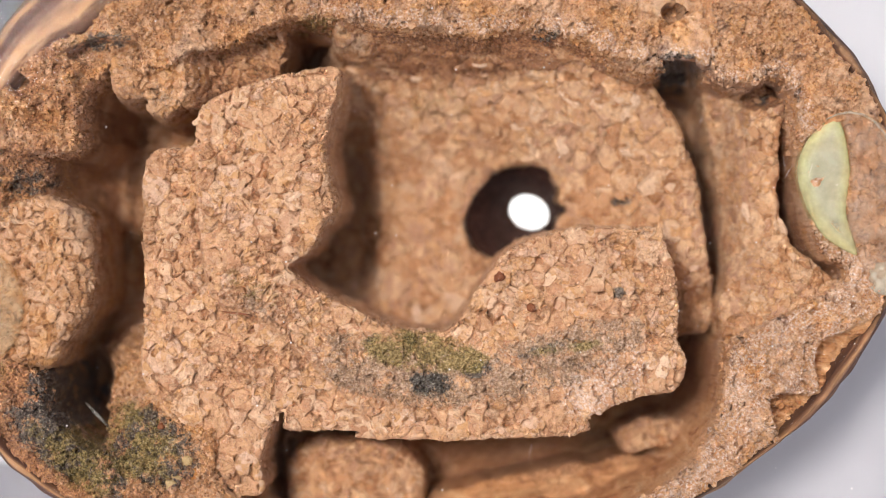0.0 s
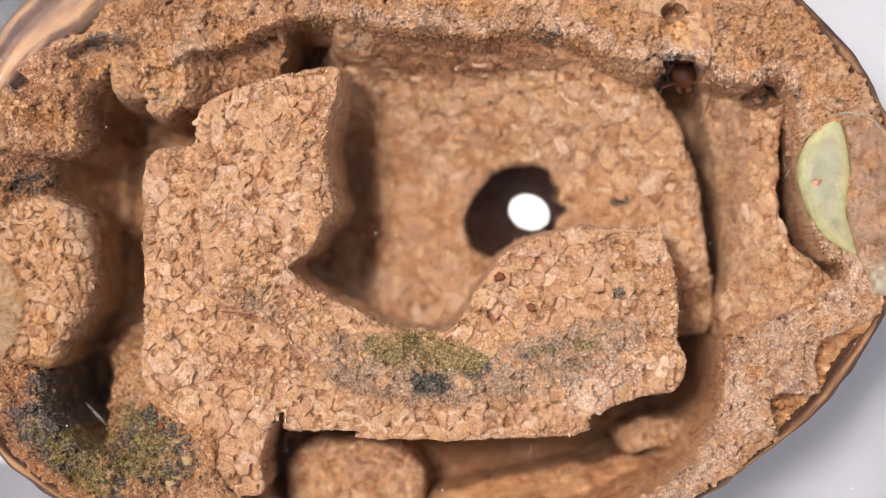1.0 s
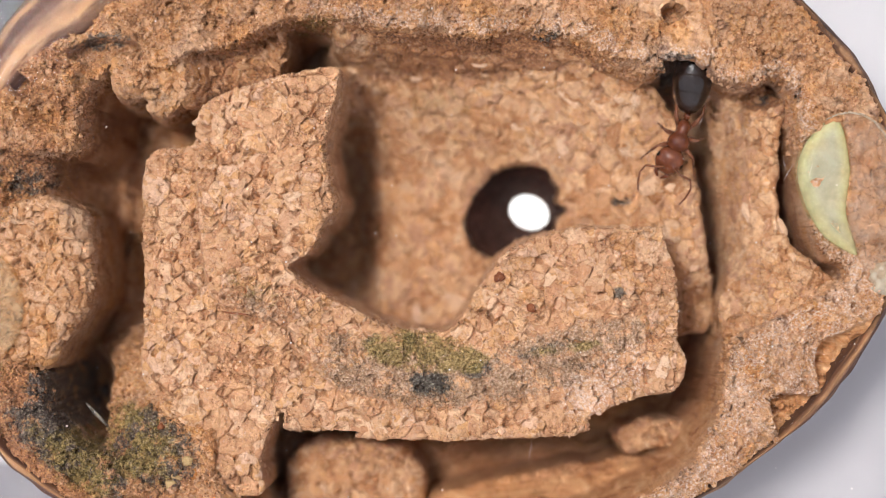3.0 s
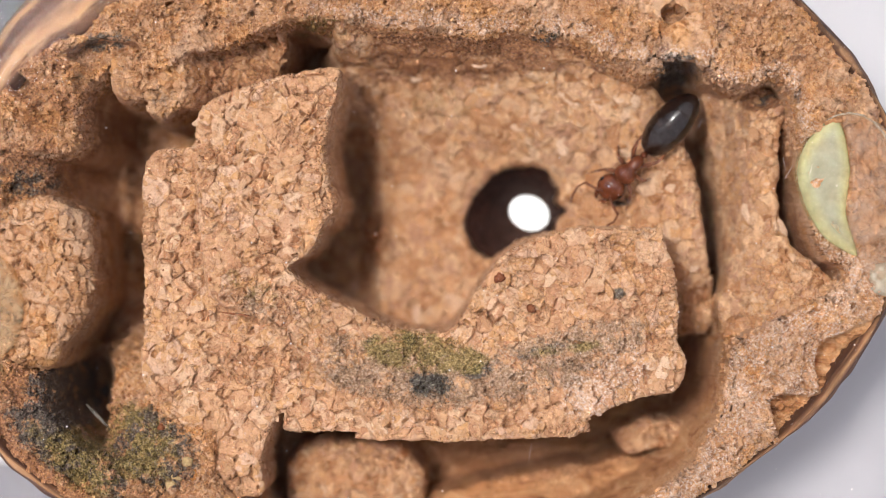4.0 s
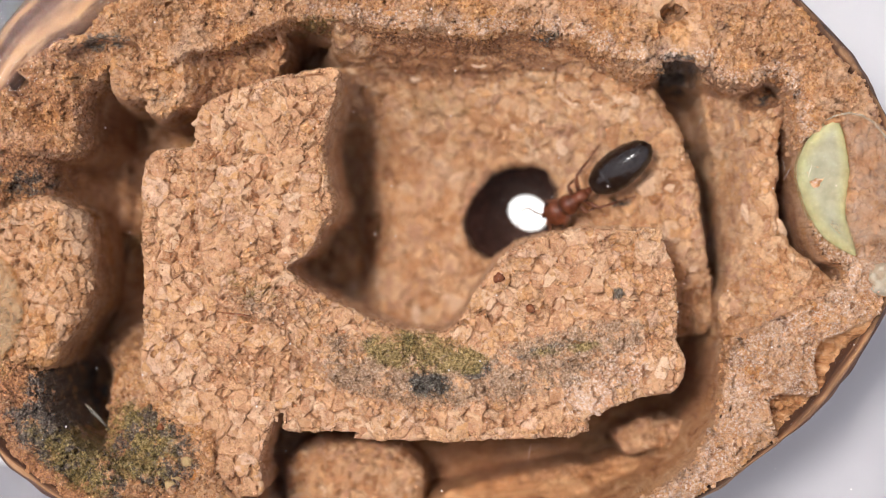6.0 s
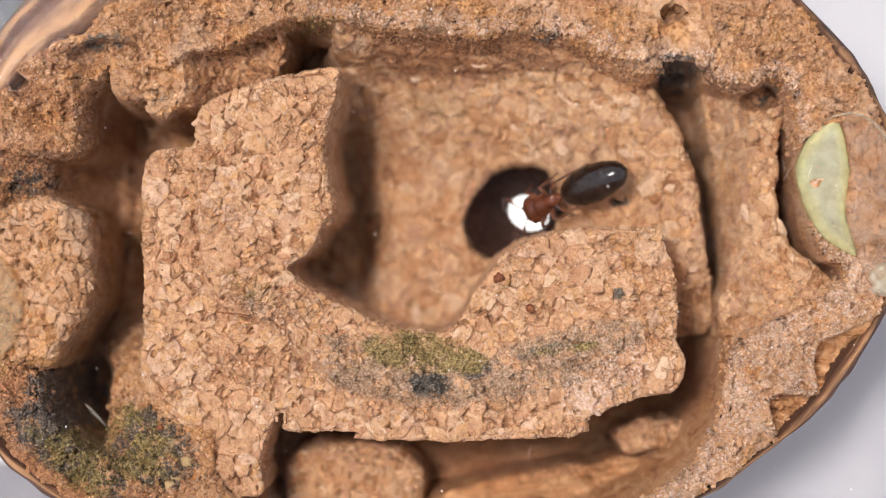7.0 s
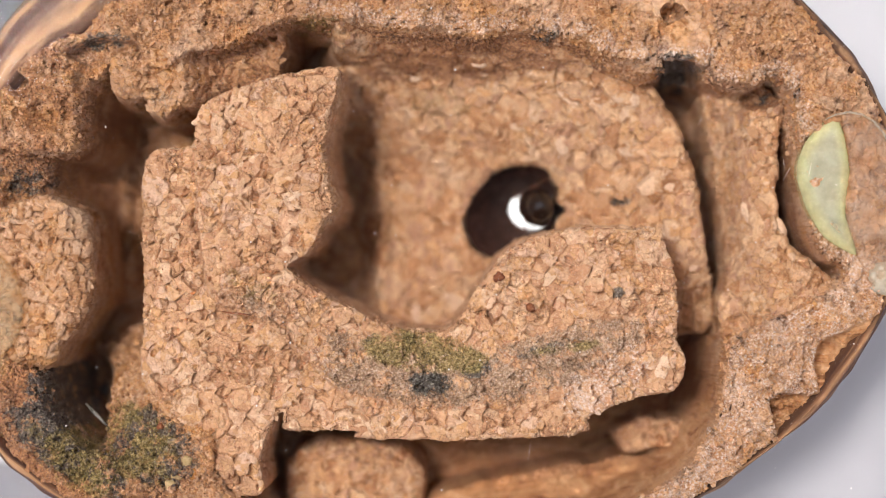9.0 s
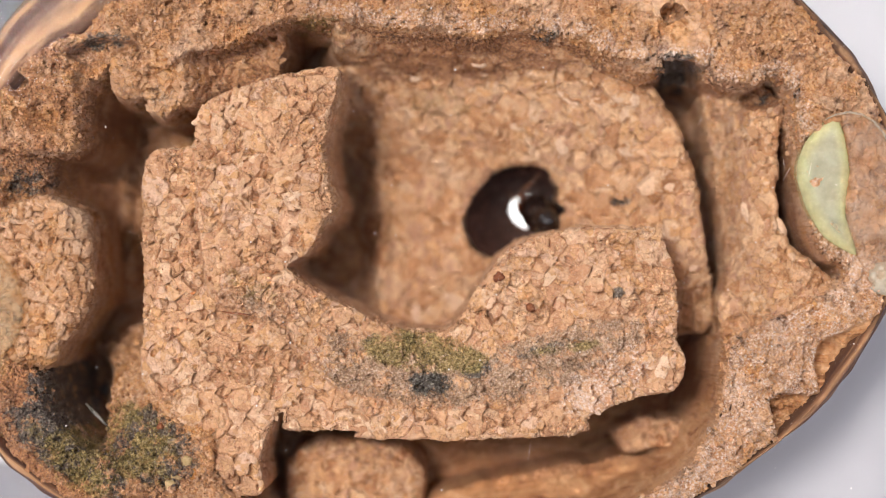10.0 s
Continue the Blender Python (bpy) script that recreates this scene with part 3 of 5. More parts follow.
    hollow = ramp(-np.minimum(bitten[0], bitten[1]), -0.05, 0.2)
    Z -= (1.5 - 0.9 * ramp(out, -1.6, -0.2)) * hollow
    P, F, used = sheet(xs, ys, Z, (out < 0.05) & (reach(FLOOR_EDGE, X, Y) > -1.6))
    x, y = P[:, 0], P[:, 1]
    dd = d.ravel()[used]
    on_wood = ramp(-y, 4.5, 6.0) * ramp(x, -1.5, 0.0) * ramp(-dd, -0.1, 0.3) * ramp(16.0 - x, 0, 1.5)
    on_wood = np.maximum(on_wood, hollow.ravel()[used])
    # shade below the partition painted on the ledge, along with a reddish stain
    gap_shade_stain = np.clip(1.4 * blob(x, y, (2.5, -10.1), 9.0, 1.3, 5) + 1.5 * blob(x, y, (11.2, -6.6), 1.6, 3.0, -30), 0, 1)
    on_wood = on_wood * (1 - 0.75 * gap_shade_stain)
    P, grain = crumbled(P, F, 0.62, 0.19, 31, 1.3, hold=1 - 0.8 * on_wood - 0.65 * ramp(-P[:, 2], 2.5, 5.0) * (1 - on_wood) * (1 - ramp(-y, 2.6, 4.0) * ramp(-x, 12, 13)), gentle=0.3)
    marks = {"grain": grain, "wood": on_wood,
             "grey": blob(x, y, (-18.47, -8.14), 3.0, 1.6, -40),
             "green": 0.85 * blob(x, y, (-14.2, -8.9), 3.4, 2.3, -20) + 0.8 * blob(x, y, (-16.9, -9.6), 3.4, 1.2, -40) + 0.5 * blob(x, y, (-19.9, -5.5), 1.0, 0.8) + 0.6 * blob(x, y, (-5.71, 10.23), 1.9, 0.5),
             # dark mould, plus shade painted into the fissure (-15.5, 9.45) and chasm (-17.64, -6.93)
             "dark": 0.95 * blob(x, y, (-12.9, -9.3), 2.6, 2.1, -20) + 0.9 * blob(x, y, (-15.8, -10.1), 2.6, 0.9, -35) + 1.2 * blob(x, y, (-18.0, -8.7), 2.8, 1.0, -40) + 0.8 * blob(x, y, (-14.2, -8.1), 0.5, 0.9) + 0.5 * blob(x, y, (-15.66, -9.16), 2.0, 1.0) + 0.62 * blob(x, y, (-19.49, 3.09), 2.6, 1.4) + 0.9 * blob(x, y, (-15.5, 9.45), 2.0, 0.5, 8)
             # the patch at (10.82, 8.19) paints shade into the way out
             + 0.9 * blob(x, y, (-13.75, -7.88), 0.9) + 1.4 * blob(x, y, (-17.64, -6.93), 1.5, 2.3, 12) + 0.8 * blob(x, y, (4.74, 9.72), 0.9, 0.4) + 1.0 * blob(x, y, (10.82, 8.19), 1.5, 1.2),
             "pale": 0.9 * ramp(dd, 1.3, 0.2) * ramp(dd, -0.1, 0.1) * ramp(x, -9, -3) + 0.65 * ramp(dd, 0, 0.4) * ramp(x, 7, 12) * ramp(-y, -4, 2),
             # rust colour, plus shade painted into the gap under the partition and right crevice
             "rust": gap_shade_stain * ramp(-dd, 0, 0.3) + 1.3 * blob(x, y, (-18.21, -9.92), 5.0, 1.2, -42) + 0.6 * blob(x, y, (-19.0, 3.4), 3.0, 1.6) + 0.62 * blob(x, y, (-18.6, 7.2), 5.5, 4.5) + 1.0 * blob(x, y, (-16.0, -9.1), 6.0, 3.0, -32) + 0.8 * blob(x, y, (-19.23, -5.08), 2.0, 2.2) + 0.85 * ramp(-dd, 0.05, 0.3) * ramp(y, 6.5, 7.5) * ramp(x, -9, -7) * ramp(-x, -9, -6) + 0.8 * blob(x, y, (15.71, -7.12), 1.1) + 0.7 * blob(x, y, (-19.36, -6.99), 1.6, 1.2) + 0.6 * blob(x, y, (-11.58, -10.31), 0.8, 0.6) + 0.6 * blob(x, y, (18.01, 6.91), 1.0) + 0.9 * ramp(-dd, 0.1, 0.3) * ramp(x, 15.0, 15.6) * ramp(y, -1.5, 0)
             + 0.25 * ramp(-dd, 0.1, 0.4) * ramp(-x, 13, 14.5) * ramp(y, -5.0, -3.5)}
    return mesh_from("lining", P, F, LINING, marks), P, F, dd, marks


def skin():
    """The woody half shell: from the rim over the widest line and under to the table."""
    base = OUTLINE
    inner = inset(OUTLINE)
    a = np.arctan2(base[:, 1] - MIDDLE[1], base[:, 0] - MIDDLE[0])
    turn_of = a
    lip = 0.984
    rows = [(MIDDLE + (inner - MIDDLE) * lip, -1.5), (inner, -0.6), (inner * 0.6 + base * 0.4, -0.35), (inner * 0.25 + base * 0.75, -1.0)]
    for f, z in ((1.0, -2.5), (0.99, -4.5), (0.97, -6.6), (0.91, -9.0), (0.80, -11.2), (0.66, -12.7), (0.5, -13.5), (0.1, -13.6)):
        rows.append((MIDDLE + (base - MIDDLE) * f, z))
    n = len(base)
    P = []
    for loop, z in rows:
        P.append(np.column_stack([loop, np.full(n, z)]))
    # finer rows in between
    fine = []
    for a, b in zip(P[:-1], P[1:]):
        for k in range(4):
            fine.append(a + (b - a) * k / 4)
    fine.append(P[-1])
    V = np.concatenate(fine)
    F = []
    for r in range(len(fine) - 1):
        for i in range(n):
            j = (i + 1) % n
            F.append([r * n + i, (r + 1) * n + i, (r + 1) * n + j, r * n + j])
    F = np.array(F)
    keep_foot = V[:, 2] > -11
    V = V + normals(V, F) * (0.14 * fractal(V * np.array([0.5, 1, 1]), 2.2, 4, 77) * keep_foot)[:, None]
    V[:, 2] = np.maximum(V[:, 2], -13.6)
    lengths = np.concatenate([[0], np.cumsum(np.linalg.norm(np.diff(base, axis=0), axis=1))])
    steps = np.concatenate([[0], np.cumsum([np.mean(np.linalg.norm(b - a, axis=1)) for a, b in zip(fine[:-1], fine[1:])])])
    return mesh_from("skin", V, F, SKIN, {"around": np.tile(lengths, len(fine)), "across": np.repeat(steps, n),
        "band": np.repeat(np.arange(len(fine)) / 32.0, n), "worn": np.tile(0.1 + 0.75 * np.clip(np.cos(turn_of - radians(15)), 0, 1) ** 4, len(fine))})


CRUST = curve_loop([(8.57, 16.10), (8.70, 12.78), (9.08, 10.23), (9.34, 9.01), (10.05, 8.62), (10.61, 8.55), (11.25, 8.49), (11.89, 8.24), 
    (12.35, 8.83), (12.53, 10.48), (12.91, 12.78), (12.91, 16.10)], 4)


def nut():
    shell = thing("nut_shell", "half nut shell with crumbly tan lining and hollowed chambers", "nut shell", at=(0, 0, -13.6))
    part("skin", skin(), shell, "brown streaked woody outer skin")
    me, P, F, dd, marks = lining()
    part("lining", me, shell, "crumbly tan lining, mouldy along one edge")
    in_view = (np.abs(P[:, 0]) < 20.3) & (np.abs(P[:, 1]) < 11.5) & (np.hypot((P[:, 0] - 18.2) / 2.3, (P[:, 1] - 2.6) / 3.6) > 1)
    crumb_cover("rim_crumbs", P, F, (dd > -0.3) & in_view & (marks["wood"] < 0.4), 13500, 0.068, 3, LINING, shell, marks)
    crumb_cover("wall_crumbs", P, F, (dd < 0.05) & (dd > -1.6) & (P[:, 2] > -3.2) & in_view & (marks["wood"] < 0.3), 3800, 0.11, 13, LINING, shell, marks, lean=-0.2)
    crumb_cover("mould_crumbs", P, F, (marks["green"] + marks["dark"] + marks["rust"] > 0.3) & (P[:, 1] < -4) & in_view, 2600, 0.15, 8, LINING, shell, marks)
    heaped = np.hypot(P[:, 0] + 13.2, P[:, 1] + 6.8) < 3.9
    crumb_cover("heap_crumbs", P, F, heaped & (P[:, 2] > -7.5) & (P[:, 1] < -3) , 1300, 0.13, 23, LINING, shell, marks)
    set_granules(shell, P, F, 110, 0.26, 5, clear_of=marks["green"] + marks["dark"] + marks["wood"] + marks["rust"] + blob(P[:, 0], P[:, 1], (18.4, 2.5), 3.6, 5.0))
    P, F = slab(CRUST, lambda X, Y: 0.12 + 0.15 * np.sin(X * 1.7) * np.cos(Y * 1.3) - 1.5 * ramp(blob(X, Y, (10.36, 10.69), 0.5, 0.4), 0, 0.7), -1.6, 0.06, ragged=0.13, flare=-0.1, round_edge=0.3, seed=5)
    P, g = crumbled(P, F, 0.55, 0.16, 41, 1.3)
    x, y = P[:, 0], P[:, 1]
    # dark here paints shade on the exit's lip and in the small pit
    part("crust", mesh_from("crust", P, F, LINING, {"grain": g, "pale": 0.75 * ramp(-y, -9.6, -8.7), "dark": 0.9 * blob(x, y, (10.74, 8.70), 1.1, 0.35) + 0.5 * blob(x, y, (10.36, 10.74), 0.5), "grey": 0 * x}), shell)


nut()

# ---- the cork floor with the drilled way down ----
def cork_floor():
    ob = thing("cork_floor", "pressed cork floor of the chamber with a drilled hole", "cork floor", at=(0, 0, -9))
    P, F = slab(FLOOR_EDGE, floor_height, lambda x, y: np.minimum(floor_height(x, y) - 1.0, -10.4), 0.052, holes=[HOLE], round_edge=0.5, flare=0.1, ragged=0.10, seed=9, rows=14)
    layers = np.column_stack([P[:, 0] * 0.3, P[:, 1] * 1.2, P[:, 2] * 1.2])
    P[:, 2] += 0.2 * fractal(layers, 0.7, 3, 91) * ramp(P[:, 1], 6.8, 8.3)
    P, g = crumbled(P, F, 0.95, 0.16, 51, 0.6, flush=0.8, hold=(0.25 + 0.75 * ramp(reach(HOLE, P[:, 0], P[:, 1]), 0.0, 0.6)) * (1 + 0.25 * ramp(P[:, 1], 7.0, 8.5)))
    x, y = P[:, 0], P[:, 1]
    marks = {"grain": g, "dark": 0.75 * blob(x, y, (8.45, 2.22), 0.65, 0.4) + 0.6 * blob(x, y, (4.88, 10.00), 1.5, 0.5),
             "rust": 0.95 * blob(x, y, (0.95, 8.8), 6.5, 1.3, 2) + 0.8 * blob(x, y, (1.2, 9.8), 7.0, 1.2), "green": 0.4 * blob(x, y, (-0.11, 6.92), 2.5, 1.6)}
    part("slab", mesh_from("cork_slab", P, F, FLOOR_CORK, marks), ob)
    set_granules(ob, P, F, 190, 0.42, 6, low=-9.4, sunk=0.17, flakes= [((8.60, 7.02), 0.75, 25), ((5.96, 7.10), 1.15, -8), ((10.10, 3.34), 1.2, -45), ((7.2, 6.9), 0.6, 30), ((8.9, 4.6), 0.7, 60), 
    ((0.43, 1.11), 0.55, 80), ((1.75, 8.56), 0.6, 0), ((-1.43, 8.37), 0.55, 0), ((5.75, 5.09), 0.7, 40), ((5.99, 9.70), 0.5, 0), 
    ((3.64, 5.78), 0.6, 5), ((10.89, 2.94), 0.6, 90), ((10.49, 0.56), 0.6, 10), ((11.91, -0.77), 0.6, 60), ((-1.20, -3.24), 0.6, 10), 
    ((0.16, -2.15), 0.5, 40)])
    # the tunnel's wall narrows to its lower mouth
    mouth = np.array((4.37, 1.87))
    n, rows = len(HOLE), 14
    w = np.linspace(0, 2 * math.pi, n, False) + ANGLE0 + 0.45
    oval = np.column_stack([0.99 * np.cos(w), 0.80 * np.sin(w)]) @ np.array([[math.cos(-0.45), math.sin(-0.45)], [-math.sin(-0.45), math.cos(-0.45)]])
    V, F2 = [], []
    for r in range(rows + 1):
        t = r / rows
        ring = HOLE * (1 - t) + (mouth + oval) * t
        top = floor_height(HOLE[:, 0], HOLE[:, 1]) - 0.35
        V.append(np.column_stack([ring, top * (1 - t) - 13.0 * t]))
    V = np.concatenate(V)
    for r in range(rows):
        for i in range(n):
            j = (i + 1) % n
            F2.append([r * n + i, r * n + j, (r + 1) * n + j, (r + 1) * n + i])
    F2 = np.array(F2)
    if HOLE_TURN < 0:
        F2 = F2[:, ::-1]
    V = V + normals(V, F2) * (0.12 * fractal(V, 0.8, 3, 13) * np.repeat(1 - np.linspace(0, 1, rows + 1), n))[:, None]
    part("tunnel_wall", mesh_from("tunnel_wall", V, F2, TUNNEL), ob, "tunnel wall in dark brown, with the hole's shade painted in")
    disc_a = np.linspace(0, 2 * math.pi, 48, False)
    V = np.column_stack([mouth[0] + 1.5 * np.cos(disc_a), mouth[1] + 1.5 * np.sin(disc_a), np.full(48, -13.05)])
    low = V.copy()
    low[:, 2] -= 0.3
    faces = [list(range(48))] + [[i, i + 48, (i + 1) % 48 + 48, (i + 1) % 48] for i in range(48)]
    glow = new("tunnel_exit_light", mesh_from("tunnel_exit_light", np.concatenate([V, low]), faces, glow_material(), smooth=False))
    tagged(glow, "bright white daylight opening at the tunnel's end", "light opening")


centre = HOLE.mean(0)
HOLE_TURN = float(np.sum(HOLE[:, 0] * np.roll(HOLE[:, 1], -1) - HOLE[:, 1] * np.roll(HOLE[:, 0], -1)))
ANGLE0 = math.atan2(HOLE[0, 1] - centre[1], HOLE[0, 0] - centre[0])
if HOLE_TURN < 0:
    HOLE = HOLE[::-1]
    HOLE_TURN = 1.0
    ANGLE0 = math.atan2(HOLE[0, 1] - centre[1], HOLE[0, 0] - centre[0])
cork_floor()

# ---- the curved cork partition ----
PARTITION = curve_loop([(-4.86, 8.26), (-4.76, 7.45), (-5.32, 5.14), (-5.27, 3.10), (-4.91, 2.02), (-5.99, 0.03), (-6.88, -0.54), (-6.75, -1.25), 
    (-3.17, -3.25), (-1.64, -3.68), (0.15, -3.74), (0.92, -2.92), (2.71, -0.36), (4.25, 0.61), (6.29, 0.95), (8.85, 1.00), (9.98, 0.64), 
    (10.57, -2.02), (10.62, -4.07), (10.98, -5.09), (10.39, -6.37), (8.85, -6.70), (6.68, -7.52), (6.29, -8.37), (1.69, -8.60), (-3.68, -8.65), 
    (-3.99, -8.26), (-7.01, -8.26), (-7.27, -7.39), (-7.98, -8.42), (-8.29, -9.70), (-8.16, -10.92), (-8.80, -11.28), (-9.82, -10.77), 
    (-13.36, -6.37), (-13.61, -4.07), (-13.64, 2.33), (-13.25, 4.30), (-11.41, 4.76), (-11.10, 6.17), (-9.77, 7.11), (-6.24, 8.11)], 4)


def partition():
    ob = thing("cork_partition", "curved thick pressed cork partition with a mouldy band", "cork piece", at=(0, 0, -8))
    seam = curve_loop([(-11.33, 8.70), (-11.20, 4.74), (-11.02, 1.05), (-10.51, -2.02), (-8.01, -3.29), (-6.22, -5.08), (-3.67, -7.37), 
    (-2.14, -9.16), (5.51, -9.67), (13.16, -9.67), (13.16, 3.60), (-4.69, 9.72)], 4)

    def top(X, Y):
        raised = ramp(-reach(seam, X, Y), -0.12, 0.12)
        flat = np.stack([X.ravel(), Y.ravel(), 0 * X.ravel()], 1)
        scooped = blob(X, Y, (-0.61, -2.53), 8.5, 3.2, -4)
        return -0.65 + 0.6 * raised + 0.18 * fractal(flat, 2.5, 3, 4).reshape(X.shape) - 0.75 * scooped
    P, F = slab(PARTITION, top, lambda x, y: np.minimum(floor_height(x, y) - 0.4, -5.5), 0.033, round_edge=0.2, flare=lambda x, y: 0.1 + 0.5 * blob(x, y, (-4.69, 3.85), 1.2, 4.5), ragged=0.07, seed=15)
    P, g = crumbled(P, F, 0.80, 0.16, 61, 1.6, flush=0.8, gentle=0.5)
    x, y = P[:, 0], P[:, 1]
    arc = (0.15, 3.60)
    r = np.hypot((x - arc[0]) * 0.82, (y - arc[1]))
    low = ramp(-y, 2.2, 4.5)
    marks = {"grain": g,
             "grey": low * (0.95 * ramp(r, 7.9, 8.6) * ramp(r, 11.3, 10.2) * ramp(x, -6.5, -4) + 0.0) + 0.5 * blob(x, y, (-8.52, -2.53), 2.6, 0.9, -20),
             "green": 1.15 * blob(x, y, (-1.00, -4.65), 3.3, 1.15, -6) + 0.7 * blob(x, y, (1.2, -5.15), 1.3, 0.7) + 0.55 * blob(x, y, (5.51, -4.52), 3.2, 0.4, 9) + 0.5 * blob(x, y, (-8.52, -1.76), 2.2, 0.9, -30),
             "dark": 1.1 * blob(x, y, (-0.55, -6.10), 1.5, 0.75, -8) + 1.3 * blob(x, y, (-1.58, -4.21), 0.4, 0.6) + 1.2 * blob(x, y, (1.55, -5.5), 0.9, 0.4, 15) + 0.8 * blob(x, y, (-3.3, -4.0), 0.6, 0.4)
             + 0.48 * low * blob(x, y, (5.0, -4.45), 3.8, 0.5, 13) + 0.8 * blob(x, y, (7.93, -2.02), 0.5, 0.4),
             "pale": 1.25 * blob(x, y, (7.4, -6.0), 3.0, 1.5, 35) + 0.55 * blob(x, y, (-2.40, -7.50), 1.8, 0.7, -15) + 0.45 * blob(x, y, (-5.46, -5.08), 1.5, 0.8, -20),
             "rust": 0.9 * blob(x, y, (9.46, -4.01), 0.45, 0.5)}
    part("block", mesh_from("partition_block", P, F, PRESSED, marks), ob)
    stained = marks["green"] + marks["grey"] + marks["dark"]
    lit = P[:, 2] > -2.5
    crumb_cover("mould_crumbs", P, F, (marks["grey"] + marks["green"] > 0.35) & lit, 4200, 0.055, 18, PRESSED, ob, marks)
    crumb_cover("loose_crumbs", P, F, (marks["grey"] < 0.35) & lit, 900, 0.075, 19, PRESSED, ob, marks)
    set_granules(ob, P, F, 220, 0.30, 7, low=-1.7, upright=0.85, sunk=0.14, clear_of=stained, flakes=[((-7.68, 6.86), 0.5, 70), ((5.00, -1.25), 0.95, 22), 
    ((3.27, -1.96), 0.5, 10), ((-10.31, -7.30), 0.55, 60), ((-2.96, -8.06), 0.65, 10), ((-12.35, 0.28), 0.6, -8), ((-4.06, -6.91), 0.45, 40), 
    ((9.85, -5.33), 0.75, 20), ((-6.73, 2.32), 0.45, -10), ((-11.07, 5.77), 0.4, 50)])


partition()


# ---- other cork pieces ----
def cork_piece(name, label, outline, top, bottom, size, seed, material=None, marks=None, flare=0.3, relief=0.13, edge=0.3, step=0.048, count=70, flakes=()):
    ob = thing(name, label, "cork piece", at=(0, 0, -9))
    P, F = slab(curve_loop(outline, 4), top, bottom, step, round_edge=edge, flare=flare, ragged=0.12, seed=seed)
    P, g = crumbled(P, F, size, relief * 1.35, seed + 40, 0.9, gentle=0.4)
    made = {"grain": g}
    if marks:
        made.update(marks(P[:, 0], P[:, 1]))
    part("block", mesh_from(name + "_block", P, F, material or PRESSED, made), ob)
    set_granules(ob, P, F, count, 0.36, seed, flakes, low=-7.0)
    return ob


def pieces():
    cork_piece("cork_chunk", "rounded crumbly cork chunk at the chamber's end", [(-21.59, 1.05), (-20.06, 1.77), (-19.03, 2.28), (-17.63, 2.33), 
    (-16.68, 1.87), (-16.22, 1.05), (-16.09, -0.23), (-15.96, -1.51), (-16.22, -2.53), (-16.73, -3.56), (-17.37, -4.58), (-17.88, -5.48), 
    (-19.03, -5.35), (-21.59, -5.09)],
               lambda X, Y: -0.35 - 0.9 * ramp(X, -17.6, -15.8) - 0.3 * np.cos(Y), -10.8, 0.5, 3, LINING, edge=0.7, flare=0.2,
               marks=lambda x, y: {"dark": 0.35 * blob(x, y, (-19.74, 1.30), 1.2, 1.2), "green": 0.5 * blob(x, y, (-19.74, -5.33), 1.2, 0.6)})
    cork_piece("cork_lump", "broken cork lump wedged under the rim", [(-15.14, 8.64), (-13.73, 8.97), (-11.67, 9.54), (-9.36, 9.92), (-7.43, 10.26), 
    (-7.30, 9.41), (-7.61, 8.51), (-7.51, 7.94), (-8.28, 7.74), (-9.87, 7.10), (-10.44, 6.50), (-11.93, 6.40), (-12.70, 5.99), (-13.42, 6.40), 
    (-13.60, 6.92), (-14.89, 7.02)],
               lambda X, Y: -0.45 - 2.3 * ramp(X, -11.9, -10.3) - 0.5 * ramp(-Y, -7.6, -6.4) + 0.25 * np.sin(2.1 * X) * np.cos(1.7 * Y), -10.8, 0.6, 23, LINING, flare=0.35, relief=0.12, edge=0.45,
               marks=lambda x, y: {"rust": 0.75 * ramp(x, -12.5, -10.5), "grey": 0.5 * blob(x, y, (-12.86, 6.91), 1.6, 0.9)})
    cork_piece("cork_step", "rough cork step beside the chamber floor", [(12.36, 7.95), (13.36, 8.00), (14.42, 7.95), (15.75, 7.10), (15.60, 4.91), 
    (15.55, 2.67), (15.85, 0.69), (17.53, -0.82), (18.48, -1.95), (16.90, -3.99), (14.50, -5.62), (13.41, -4.78), (12.88, -2.75), (13.31, -1.56), 
    (13.47, -0.24), (13.25, 1.61), (12.99, 3.46), (12.73, 5.31), (12.51, 6.63)],
               lambda X, Y: -3.6 - 2.4 * ramp(-X, -14.4, -12.9) * ramp(Y, -2.0, 0.5) + 0.9 * ramp(X, 13.6, 15.6) + 0.6 * ramp(Y, 3.5, 8) - 1.6 * ramp(blob(X, Y, (15.0, 7.2), 1.3, 0.75, 20), 0, 0.8) + (0.6 + 1.5 * ramp(X, 13, 16)) * ramp(-Y, -1.5, 4.2), -10.8, 0.75, 33, FLOOR_CORK, flare=0.1, edge=0.4, count=110, flakes=[((13.36, 6.12), 0.75, 60), ((14.20, 1.75), 0.6, 20), ((15.66, 1.09), 0.6, 70)],
               # rusty tone in the shallow pit, with its depth shade painted in as dark
               marks=lambda x, y: {"pale": 0.6 * blob(x, y, (13.41, 6.12), 0.6, 0.8, 30), "rust": 1.1 * blob(x, y, (15.0, 7.1), 1.4, 0.9, 20), "dark": 0.6 * blob(x, y, (15.2, 7.1), 0.9, 0.5, 20)})
    cork_piece("cork_offcut", "loose cork offcut below the partition", [(-7.25, -10.00), (-6.40, -9.35), (-4.60, -9.20), (-2.20, -9.35), (-1.30, -10.00), 
    (-1.05, -10.94), (-1.15, -12.28), (-3.85, -13.08), (-7.10, -13.08), (-7.45, -11.2)],
               lambda X, Y: -6.2 + 0.2 * np.sin(X), -10.8, 0.9, 43, FLOOR_CORK, flare=0.2, edge=0.8, relief=0.10, count=40)

